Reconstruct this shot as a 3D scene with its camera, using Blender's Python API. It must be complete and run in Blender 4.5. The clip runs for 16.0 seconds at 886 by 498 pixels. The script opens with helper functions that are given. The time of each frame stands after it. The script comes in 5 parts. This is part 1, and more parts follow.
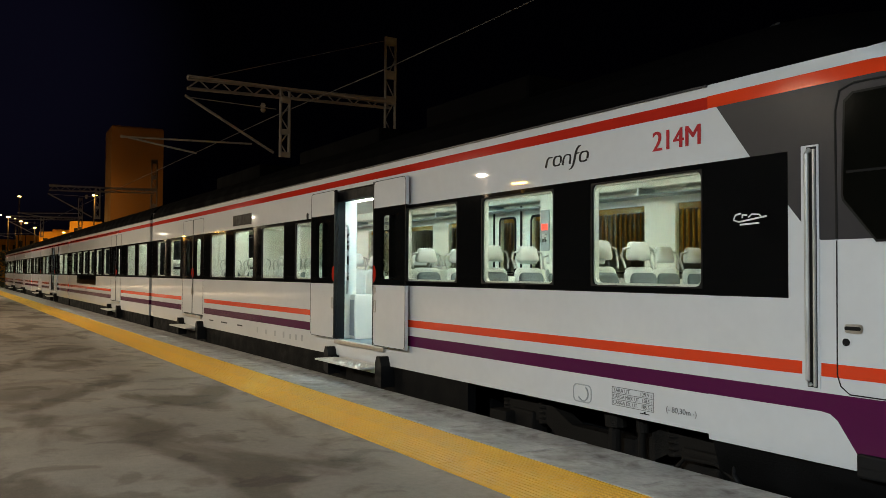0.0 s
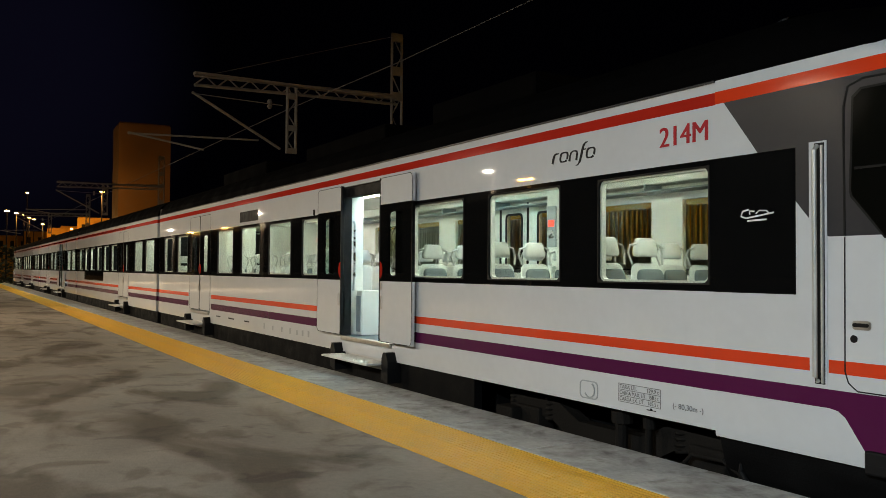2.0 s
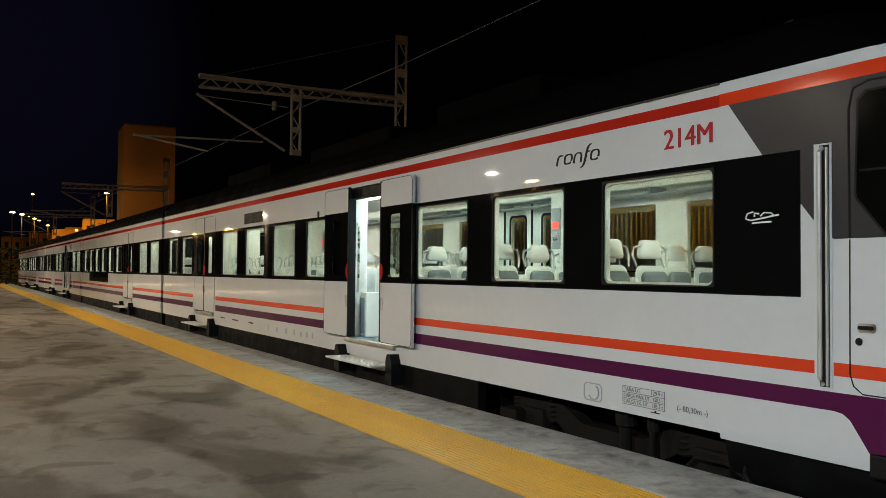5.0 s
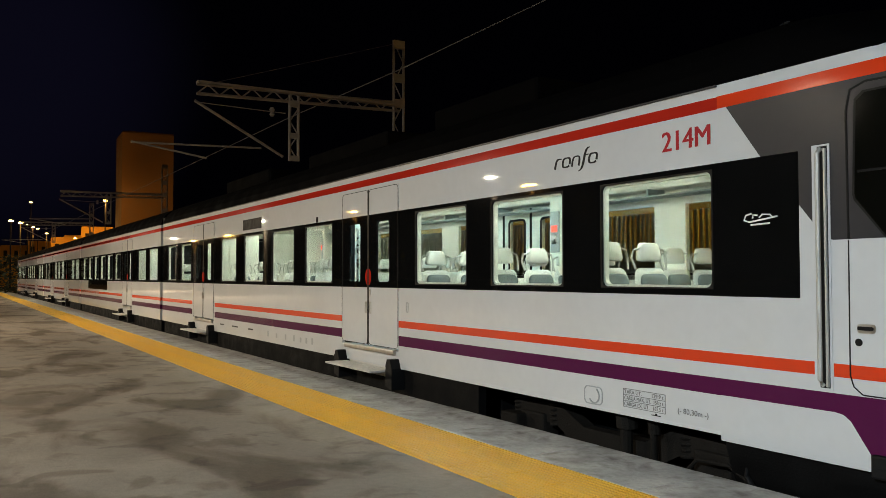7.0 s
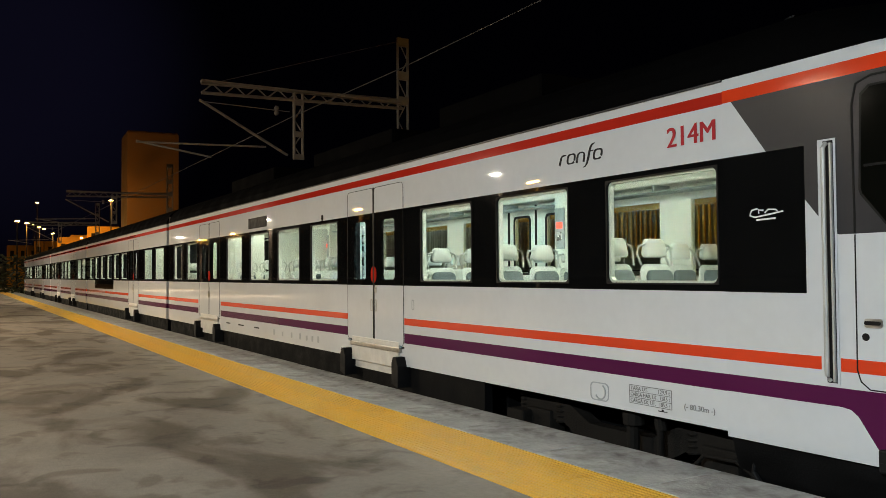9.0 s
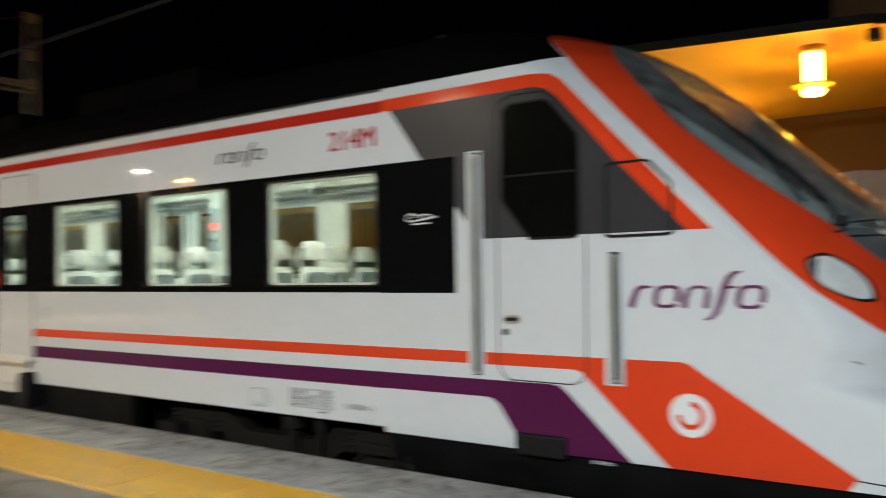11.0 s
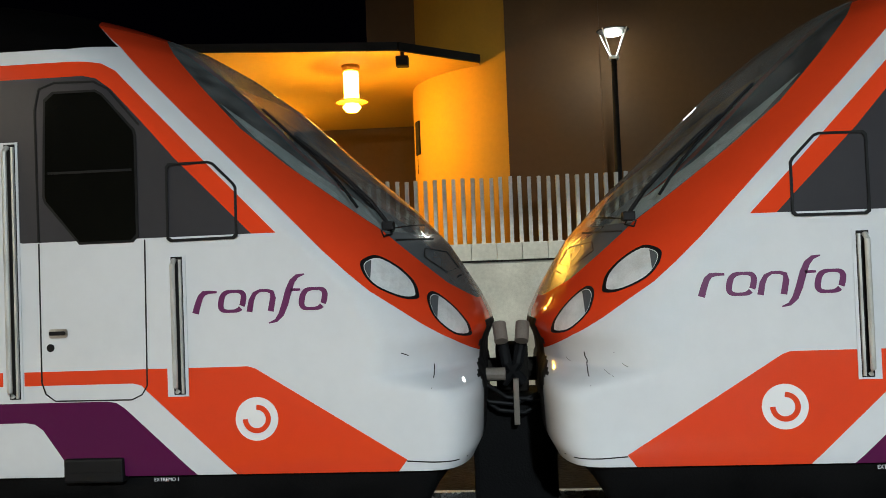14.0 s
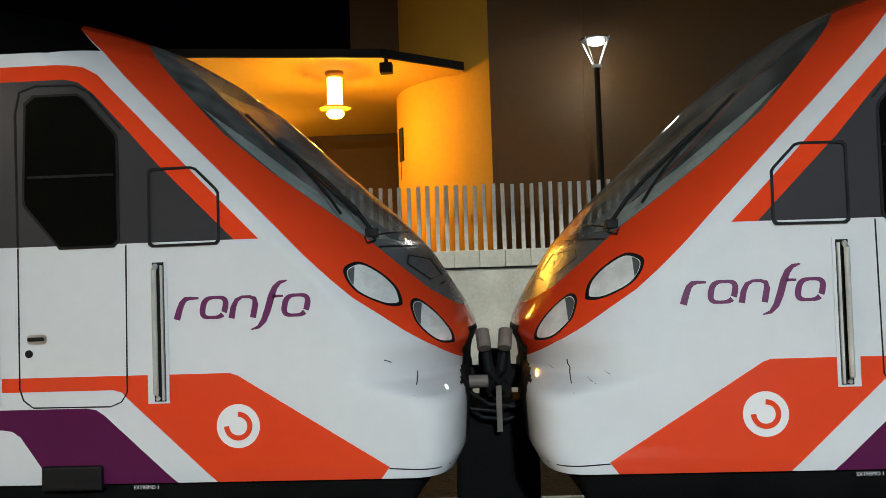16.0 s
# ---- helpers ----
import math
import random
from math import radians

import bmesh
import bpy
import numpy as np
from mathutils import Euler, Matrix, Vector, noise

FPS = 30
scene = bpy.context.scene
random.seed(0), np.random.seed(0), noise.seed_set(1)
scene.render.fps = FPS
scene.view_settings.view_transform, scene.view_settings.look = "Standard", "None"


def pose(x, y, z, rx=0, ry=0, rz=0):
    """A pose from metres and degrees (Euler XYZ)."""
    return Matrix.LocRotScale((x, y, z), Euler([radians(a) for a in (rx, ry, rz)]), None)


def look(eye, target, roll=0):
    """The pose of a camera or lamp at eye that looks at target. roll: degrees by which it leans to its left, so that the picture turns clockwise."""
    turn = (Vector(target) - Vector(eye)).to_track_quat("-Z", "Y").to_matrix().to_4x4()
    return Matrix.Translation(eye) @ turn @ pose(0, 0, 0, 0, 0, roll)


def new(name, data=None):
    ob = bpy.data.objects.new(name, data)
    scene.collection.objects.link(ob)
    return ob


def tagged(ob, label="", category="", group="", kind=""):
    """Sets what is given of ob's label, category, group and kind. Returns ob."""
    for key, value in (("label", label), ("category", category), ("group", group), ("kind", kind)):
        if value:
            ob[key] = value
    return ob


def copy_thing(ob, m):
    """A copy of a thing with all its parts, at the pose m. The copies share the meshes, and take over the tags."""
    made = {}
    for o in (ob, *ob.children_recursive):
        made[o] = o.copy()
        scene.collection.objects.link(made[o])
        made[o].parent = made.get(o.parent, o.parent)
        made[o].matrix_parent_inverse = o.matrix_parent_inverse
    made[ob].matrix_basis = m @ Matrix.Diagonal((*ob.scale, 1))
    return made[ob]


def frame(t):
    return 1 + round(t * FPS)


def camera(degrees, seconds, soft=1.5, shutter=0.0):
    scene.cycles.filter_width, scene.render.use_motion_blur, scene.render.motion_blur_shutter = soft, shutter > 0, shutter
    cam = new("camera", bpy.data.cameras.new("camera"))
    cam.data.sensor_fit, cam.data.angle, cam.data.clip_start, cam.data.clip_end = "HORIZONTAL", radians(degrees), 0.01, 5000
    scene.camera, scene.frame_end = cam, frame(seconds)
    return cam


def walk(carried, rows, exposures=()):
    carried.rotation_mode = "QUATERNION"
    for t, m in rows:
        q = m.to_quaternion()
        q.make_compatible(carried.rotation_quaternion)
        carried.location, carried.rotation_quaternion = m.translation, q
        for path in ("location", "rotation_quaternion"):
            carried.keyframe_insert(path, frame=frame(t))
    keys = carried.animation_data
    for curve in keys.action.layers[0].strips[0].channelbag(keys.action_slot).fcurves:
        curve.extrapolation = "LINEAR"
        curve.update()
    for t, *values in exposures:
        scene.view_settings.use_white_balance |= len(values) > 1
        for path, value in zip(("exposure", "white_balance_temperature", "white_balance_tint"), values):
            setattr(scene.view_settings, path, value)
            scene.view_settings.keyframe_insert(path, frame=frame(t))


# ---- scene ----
# The camera stands on the platform; it turns from the train's length to the two coupled noses.
EYE = 1.40
PATH = [
    (0, -0.000, 0.000, 0, 58.46, 1.76, 0.36),
    (0.5, -0.000, 0.000, 0, 58.57, 1.72, 0.36),
    (1, -0.000, 0.000, 0, 58.66, 1.61, 0.35),
    (1.5, -0.000, 0.000, 0, 58.75, 1.52, 0.35),
    (2, -0.000, 0.000, 0, 58.91, 1.50, 0.39),
    (2.5, -0.000, 0.000, 0, 59.15, 1.50, 0.39),
    (3, -0.000, 0.000, 0, 59.31, 1.47, 0.48),
    (3.5, -0.000, 0.000, 0, 59.33, 1.47, 0.45),
    (4, -0.000, 0.000, 0, 59.27, 1.49, 0.51),
    (6.5, -0.000, 0.000, 0, 59.11, 1.88, 0.17),
    (7, -0.000, 0.000, 0, 59.13, 1.94, -0.04),
    (7.5, -0.000, 0.000, 0, 59.25, 1.94, -0.26),
    (8, -0.000, 0.000, 0, 59.41, 1.82, -0.41),
    (9.6, 0.000, 0.000, 0, 59.50, 1.75, -0.42),
    (10.3, -0.010, 0.001, 0, 57.40, 1.70, -0.45),
    (10.5, -0.026, 0.002, 0, 53.45, 1.68, -0.47),
    (10.7, -0.055, 0.002, 0, 46.80, 1.67, -0.55),
    (10.9, -0.105, 0.000, 0, 39.31, 1.68, -0.71),
    (11, -0.145, -0.004, 0, 35.33, 1.68, -0.82),
    (11.1, -0.190, -0.010, 0, 31.28, 1.62, -0.97),
    (11.3, -0.268, -0.022, 0, 23.60, 1.45, -1.38),
    (11.5, -0.315, -0.028, 0, 17.26, 1.29, -1.76),
    (11.7, -0.324, -0.012, 0, 12.62, 1.10, -1.95),
    (12, -0.322, 0.020, 0, 9.09, 0.94, -2.06),
    (12.5, -0.297, 0.034, 0, 6.51, 1.00, -2.23),
    (13, -0.281, 0.034, 0, 5.18, 1.19, -2.23),
    (13.5, -0.281, 0.032, 0, 4.63, 1.22, -2.08),
    (14, -0.277, 0.021, 0, 4.31, 1.22, -2.11),
    (14.5, -0.279, 0.021, 0, 3.91, 1.33, -2.07),
    (15, -0.281, 0.022, 0, 3.54, 1.43, -2.04),
    (15.5, -0.282, 0.022, 0, 3.23, 1.51, -1.99),
    (16, -0.283, 0.022, 0, 3.08, 1.66, -1.87),
]
cam = camera(56.75, 16.0, soft=0.6, shutter=0.5)
walk(cam, [(t, Matrix.Translation((x, y, z + EYE)) @ Matrix.Rotation(radians(yaw), 4, "Z") @ Matrix.Rotation(radians(90 + pitch), 4, "X") @ Matrix.Rotation(radians(roll), 4, "Z"))
           for t, x, y, z, yaw, pitch, roll in PATH],
     exposures=[(0, 0.0), (4.2, 0.0), (6.5, 0.14), (7.0, 0.24), (8.0, 0.30), (10.3, 0.32), (11.3, 0.40), (11.9, 0.14), (12.4, 0.22), (13.2, 0.36), (16, 0.36)])

# ---- night sky ----
world = bpy.data.worlds.new("night")
scene.world = world
world.use_nodes = True
sky = world.node_tree
where = sky.nodes.new("ShaderNodeTexCoord")
toward = sky.nodes.new("ShaderNodeVectorMath")
toward.operation = "DOT_PRODUCT"
toward.inputs[1].default_value = Vector((-0.975, 0.02, 0.22)).normalized()
sky.links.new(where.outputs["Generated"], toward.inputs[0])
glow = sky.nodes.new("ShaderNodeMapRange")
glow.interpolation_type = "SMOOTHSTEP"
glow.inputs["From Min"].default_value, glow.inputs["From Max"].default_value = 0.968, 1.0
glow.inputs["To Min"].default_value, glow.inputs["To Max"].default_value = 0.0008, 0.010
sky.links.new(toward.outputs["Value"], glow.inputs["Value"])
sky.nodes["Background"].inputs[0].default_value = (0.22, 0.20, 0.55, 1)
sky.links.new(glow.outputs[0], sky.nodes["Background"].inputs[1])

SIDE = 4.85          # the side of the train that faces the platform
MIDDLE = 6.32        # the middle of the track
MEET = -0.256        # half way between the two noses
RAIL = -0.55


# ---- materials ----
def mat(name, base, rough=0.5, metal=0.0, vary=0.12, scale=3.0, bump=0.0, bump_scale=60.0, emit=None, power=0.0, coat=0.0, detail=6.0, spec=0.5):
    m = bpy.data.materials.new(name)
    m.use_nodes = True
    nt = m.node_tree
    b = nt.nodes["Principled BSDF"]
    b.inputs["Roughness"].default_value = rough
    b.inputs["Metallic"].default_value = metal
    b.inputs["Specular IOR Level"].default_value = spec
    b.inputs["Coat Weight"].default_value = coat
    b.inputs["Base Color"].default_value = (*base, 1)
    if emit:
        b.inputs["Emission Color"].default_value = (*emit, 1)
        b.inputs["Emission Strength"].default_value = power
    tc = nt.nodes.new("ShaderNodeTexCoord")
    if vary:
        n1 = nt.nodes.new("ShaderNodeTexNoise")
        n1.inputs["Scale"].default_value, n1.inputs["Detail"].default_value = scale, detail
        n2 = nt.nodes.new("ShaderNodeTexNoise")
        n2.inputs["Scale"].default_value, n2.inputs["Detail"].default_value = scale * 14, 3.0
        nt.links.new(tc.outputs["Object"], n1.inputs["Vector"])
        nt.links.new(tc.outputs["Object"], n2.inputs["Vector"])
        add = nt.nodes.new("ShaderNodeMath")
        add.operation = "MULTIPLY_ADD"
        add.inputs[1].default_value = 0.35
        nt.links.new(n2.outputs["Fac"], add.inputs[0])
        nt.links.new(n1.outputs["Fac"], add.inputs[2])
        r = nt.nodes.new("ShaderNodeMapRange")
        r.inputs["From Min"].default_value, r.inputs["From Max"].default_value = 0.35, 1.0
        r.inputs["To Min"].default_value, r.inputs["To Max"].default_value = 1 - vary, 1 + vary
        nt.links.new(add.outputs[0], r.inputs["Value"])
        mul = nt.nodes.new("ShaderNodeVectorMath")
        mul.operation = "SCALE"
        mul.inputs[0].default_value = base
        nt.links.new(r.outputs[0], mul.inputs["Scale"])
        nt.links.new(mul.outputs[0], b.inputs["Base Color"])
        rr = nt.nodes.new("ShaderNodeMapRange")
        rr.inputs["From Min"].default_value, rr.inputs["From Max"].default_value = 0.3, 0.7
        rr.inputs["To Min"].default_value, rr.inputs["To Max"].default_value = max(0.008, rough * 0.8), min(1, rough * 1.25)
        nt.links.new(n1.outputs["Fac"], rr.inputs["Value"])
        nt.links.new(rr.outputs[0], b.inputs["Roughness"])
    if bump:
        nb = nt.nodes.new("ShaderNodeTexNoise")
        nb.inputs["Scale"].default_value, nb.inputs["Detail"].default_value = bump_scale, 5.0
        nt.links.new(tc.outputs["Object"], nb.inputs["Vector"])
        bm_ = nt.nodes.new("ShaderNodeBump")
        bm_.inputs["Strength"].default_value, bm_.inputs["Distance"].default_value = bump, 0.02
        nt.links.new(nb.outputs["Fac"], bm_.inputs["Height"])
        nt.links.new(bm_.outputs[0], b.inputs["Normal"])
    return m


def glass_mat(name, tint, rough=0.0, sheen=0.40, dust_glare=0.0):
    """Thin pane: mostly see-through, with a mirror's sheen."""
    m = bpy.data.materials.new(name)
    m.use_nodes = True
    nt = m.node_tree
    nt.nodes.remove(nt.nodes["Principled BSDF"])
    t = nt.nodes.new("ShaderNodeBsdfTransparent")
    t.inputs[0].default_value = (*tint, 1)
    g = nt.nodes.new("ShaderNodeBsdfGlossy")
    g.inputs["Roughness"].default_value = rough
    lw = nt.nodes.new("ShaderNodeLayerWeight")
    lw.inputs[0].default_value = 0.5
    pw = nt.nodes.new("ShaderNodeMath")
    pw.operation = "POWER"
    pw.inputs[1].default_value = 4.0
    nt.links.new(lw.outputs["Facing"], pw.inputs[0])
    fr = nt.nodes.new("ShaderNodeMath")
    fr.operation = "MULTIPLY_ADD"
    fr.inputs[1].default_value, fr.inputs[2].default_value = sheen, 0.03
    nt.links.new(pw.outputs[0], fr.inputs[0])
    mix = nt.nodes.new("ShaderNodeMixShader")
    nt.links.new(fr.outputs[0], mix.inputs[0])
    nt.links.new(t.outputs[0], mix.inputs[1])
    nt.links.new(g.outputs[0], mix.inputs[2])
    out = mix
    # pale film: dust, and lamp glare painted onto the glass as haze
    if dust_glare:
        film = nt.nodes.new("ShaderNodeBsdfDiffuse")
        film.inputs[0].default_value = (0.62, 0.64, 0.62, 1)
        tc = nt.nodes.new("ShaderNodeTexCoord")
        n = nt.nodes.new("ShaderNodeTexNoise")
        n.inputs["Scale"].default_value, n.inputs["Detail"].default_value = 3.0, 8.0
        nt.links.new(tc.outputs["Object"], n.inputs["Vector"])
        r = nt.nodes.new("ShaderNodeMapRange")
        r.inputs["From Min"].default_value, r.inputs["From Max"].default_value = 0.35, 0.75
        r.inputs["To Min"].default_value, r.inputs["To Max"].default_value = dust_glare * 0.4, dust_glare * 1.8
        nt.links.new(n.outputs["Fac"], r.inputs["Value"])
        out = nt.nodes.new("ShaderNodeMixShader")
        nt.links.new(r.outputs[0], out.inputs[0])
        nt.links.new(mix.outputs[0], out.inputs[1])
        nt.links.new(film.outputs[0], out.inputs[2])
    nt.links.new(out.outputs[0], nt.nodes["Material Output"].inputs[0])
    return m


WHITE = mat("white_train_paint", (0.62, 0.635, 0.65), 0.014, vary=0.07, scale=0.8, spec=0.15)
ORANGE = mat("orange_red_paint", (0.72, 0.055, 0.014), 0.07, vary=0.05, scale=1.0, spec=0.35)
STRIPE_RED = mat("dull_red_paint", (0.46, 0.026, 0.014), 0.06, vary=0.08, scale=1.0, spec=0.2)
PURPLE = mat("purple_paint", (0.088, 0.009, 0.055), 0.07, vary=0.06, scale=1.0, spec=0.2)
GREY = mat("dark_grey_paint", (0.036, 0.035, 0.039), 0.35, vary=0.10, scale=1, spec=0.12)
# near black: the roof's lack of lamplight is put into its colour
ROOF = mat("roof_unlit_black", (0.0018, 0.0018, 0.002), 0.8, vary=0.4, scale=2, spec=0.02)
BLACK = mat("black_gloss_band", (0.005, 0.005, 0.005), 0.035, vary=0.2, scale=2, spec=0.22)
RUBBER = mat("black_rubber", (0.006, 0.006, 0.0065), 0.6, vary=0.2, scale=8, spec=0.2)
# underframe and grimy bogie: the shade below the train is in these colours
UNDER_SHADE = mat("underframe_shade", (0.005, 0.005, 0.0052), 0.7, spec=0.08, vary=0.35, scale=4, bump=0.2)
SHADED_GRIME = mat("shaded_brown_grime", (0.013, 0.0115, 0.010), 0.8, spec=0.08, vary=0.5, scale=7, bump=0.4)
STEP = mat("pale_step_metal", (0.62, 0.61, 0.58), 0.5, 0.2, vary=0.2, scale=6)
SATIN = mat("satin_rail_steel", (0.48, 0.48, 0.45), 0.42, 0.35, vary=0.2, scale=7)
STEEL = mat("brushed_steel", (0.55, 0.55, 0.54), 0.28, 1.0, vary=0.15, scale=6)
WORN_STEEL = mat("worn_steel", (0.42, 0.41, 0.38), 0.4, 0.9, vary=0.3, scale=9, bump=0.1)
PANE = glass_mat("window_glass", (0.86, 0.90, 0.86))
CABGLASS = mat("dark_cab_glass", (0.004, 0.004, 0.003), 0.07, vary=0.2, spec=0.06)
SCREEN = mat("windscreen_dark_glass", (0.022, 0.025, 0.027), 0.05, vary=0.3, scale=3, spec=1.0)
WINDSCREEN = glass_mat("windscreen_glass", (0.62, 0.66, 0.64), 0.03, 0.75, 0.15)
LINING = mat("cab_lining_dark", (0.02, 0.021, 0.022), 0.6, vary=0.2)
TRIM = mat("pale_pillar_trim", (0.55, 0.60, 0.60), 0.25, vary=0.25, scale=4)
SCREEN_LOW = mat("windscreen_grey_panel", (0.10, 0.11, 0.115), 0.22, vary=0.1, coat=0.35)
LAMPGLASS = mat("headlamp_lens", (0.84, 0.86, 0.84), 0.12, 0.15, vary=0.25, scale=7, coat=1.0)
INWHITE = mat("interior_white", (0.80, 0.79, 0.72), 0.45, vary=0.05)
INGREY = mat("interior_grey", (0.34, 0.37, 0.38), 0.5, vary=0.08)
INFLOOR = mat("interior_floor", (0.16, 0.20, 0.24), 0.55, vary=0.2, scale=12)
SEATCLOTH = mat("blue_grey_seat", (0.13, 0.16, 0.17), 0.7, vary=0.12, scale=14)
HEADREST = mat("cream_seat_shell", (0.62, 0.63, 0.60), 0.5, vary=0.06, scale=8)
TUBE = mat("ceiling_light_strip", (0.9, 0.9, 0.9), 0.5, vary=0, emit=(0.95, 1.0, 0.87), power=33.0)
TUBE_COLD = mat("vestibule_light", (0.9, 0.9, 0.9), 0.5, vary=0, emit=(0.24, 0.74, 1.0), power=26.0)
CONCRETE = mat("platform_concrete", (0.30, 0.25, 0.20), 0.75, vary=0.30, scale=1.3, bump=0.3, bump_scale=45, spec=0.3)


def stained(m, dark, scale, lo, hi, stretch=(1, 1, 1)):
    """Lays irregular damp stains over a material's colour."""
    nt = m.node_tree
    b = nt.nodes["Principled BSDF"]
    src = b.inputs["Base Color"].links[0].from_socket
    tc = nt.nodes.new("ShaderNodeTexCoord")
    mp = nt.nodes.new("ShaderNodeMapping")
    mp.inputs["Scale"].default_value = stretch
    nt.links.new(tc.outputs["Object"], mp.inputs["Vector"])
    n = nt.nodes.new("ShaderNodeTexNoise")
    n.inputs["Scale"].default_value, n.inputs["Detail"].default_value, n.inputs["Distortion"].default_value = scale, 5.0, 0.6
    nt.links.new(mp.outputs[0], n.inputs["Vector"])
    r = nt.nodes.new("ShaderNodeMapRange")
    r.interpolation_type = "SMOOTHSTEP"
    r.inputs["From Min"].default_value, r.inputs["From Max"].default_value = lo, hi
    nt.links.new(n.outputs["Fac"], r.inputs["Value"])
    mx = nt.nodes.new("ShaderNodeMix")
    mx.data_type, mx.blend_type = "RGBA", "MULTIPLY"
    mx.inputs[7].default_value = (*dark, 1)
    nt.links.new(r.outputs[0], mx.inputs[0])
    nt.links.new(src, mx.inputs[6])
    nt.links.new(mx.outputs[2], b.inputs["Base Color"])


stained(CONCRETE, (0.50, 0.46, 0.42), 0.55, 0.47, 0.62, (0.8, 1.6, 1))
stained(CONCRETE, (0.70, 0.68, 0.66), 2.3, 0.52, 0.66)
COPING = mat("coping_stone", (0.40, 0.39, 0.37), 0.7, vary=0.5, scale=1.6, bump=0.3, bump_scale=30)
stained(COPING, (0.40, 0.37, 0.34), 1.6, 0.47, 0.64)
stained(COPING, (0.72, 0.70, 0.68), 6.0, 0.52, 0.70)
YELLOW = mat("yellow_tactile_paint", (0.74, 0.39, 0.012), 0.55, vary=0.22, scale=2.2, bump=0.15, bump_scale=90)
stained(YELLOW, (0.55, 0.50, 0.45), 1.5, 0.56, 0.70, (0.6, 2.5, 1))
stained(YELLOW, (0.30, 0.28, 0.26), 5.0, 0.66, 0.74, (0.5, 2, 1))
BALLAST = mat("ballast", (0.013, 0.012, 0.011), 0.9, vary=0.6, scale=14, bump=1.0, bump_scale=22)
GROUND = mat("dark_earth", (0.06, 0.055, 0.05), 0.9, vary=0.4, scale=0.8)
WALLSTONE = mat("grey_wall_render", (0.52, 0.51, 0.45), 0.85, vary=0.35, scale=1.4, bump=0.3)
OCHRE = mat("ochre_plaster", (0.62, 0.33, 0.03), 0.75, vary=0.12, scale=1.0, bump=0.15)
BROWN = mat("brown_plaster", (0.125, 0.064, 0.023), 0.8, vary=0.2, scale=0.6, bump=0.15)
CEILMAT = mat("canopy_soffit", (0.62, 0.38, 0.09), 0.7, vary=0.1, scale=0.7)
FASCIA = mat("dark_fascia", (0.012, 0.011, 0.010), 0.6, vary=0.2, spec=0.15)
FENCE = mat("galvanised_post", (0.50, 0.49, 0.46), 0.5, 0.35, vary=0.3, scale=9)
WIRE = mat("weathered_wire", (0.06, 0.055, 0.05), 0.6, vary=0.2)
GALV = mat("mast_steel", (0.16, 0.135, 0.11), 0.6, 0.0, vary=0.35, scale=5)
LAMP_ORANGE = mat("sodium_lamp_glow", (1, 0.7, 0.3), 0.5, vary=0, emit=(1.0, 0.50, 0.09), power=14.0)
LAMP_WHITE = mat("white_lamp_glow", (1, 1, 1), 0.5, vary=0, emit=(0.90, 1.0, 0.92), power=30.0)
LAMP_FAR = mat("distant_sodium_glow", (1, 0.6, 0.2), 0.5, vary=0, emit=(1.0, 0.50, 0.12), power=22.0)
FOLIAGE = mat("night_foliage", (0.035, 0.045, 0.018), 0.8, vary=0.5, scale=5)
FADED = mat("faded_lettering", (0.11, 0.11, 0.11), 0.5, vary=0.3, scale=9)
INK = mat("black_lettering", (0.012, 0.012, 0.014), 0.5, vary=0, spec=0.15)
REDINK = mat("red_lettering", (0.40, 0.012, 0.02), 0.5, vary=0, spec=0.2)
PURPLEINK = mat("purple_lettering", (0.12, 0.012, 0.085), 0.4, vary=0)
WHITEINK = mat("white_lettering", (0.75, 0.75, 0.75), 0.4, vary=0)
REDLED = mat("red_display", (0.1, 0.01, 0.01), 0.4, vary=0, emit=(1, 0.06, 0.03), power=2.5)


# ---- mesh tools ----
def thing(name, label, category, group="", kind="", at=(0, 0, 0)):
    ob = new(name)
    ob.location = at
    return tagged(ob, label, category, group, kind)


def finish(name, bm, materials, parent=None, label="", smooth=False):
    me = bpy.data.meshes.new(name)
    bm.normal_update()
    bm.to_mesh(me)
    bm.free()
    for m in materials if isinstance(materials, (list, tuple)) else [materials]:
        me.materials.append(m)
    if smooth:
        for p in me.polygons:
            p.use_smooth = True
    ob = new(name, me)
    ob.parent = parent
    if label:
        ob["label"] = label
    return ob


def part(name, bm, material, parent, label="", smooth=False):
    return finish(name, bm, material, parent, label, smooth)


def structure(name, bm, material, label, category):
    return tagged(finish(name, bm, material), label, category, kind="structure")


def box(bm, x0, x1, y0, y1, z0, z1, bevel=0.0, mi=0):
    v = [bm.verts.new((x, y, z)) for x in (x0, x1) for y in (y0, y1) for z in (z0, z1)]
    fs = [bm.faces.new([v[i] for i in q]) for q in ((0, 1, 3, 2), (4, 6, 7, 5), (0, 4, 5, 1), (2, 3, 7, 6), (0, 2, 6, 4), (1, 5, 7, 3))]
    for f in fs:
        f.material_index = mi
    if bevel:
        es = list({e for f in fs for e in f.edges})
        r = bmesh.ops.bevel(bm, geom=es, offset=bevel, segments=2, affect="EDGES", profile=0.6)
        for f in r["faces"]:
            f.material_index = mi
    return bm


def boxes(*rows, bevel=0.0):
    bm = bmesh.new()
    for r in rows:
        box(bm, *r, bevel=bevel)
    return bm


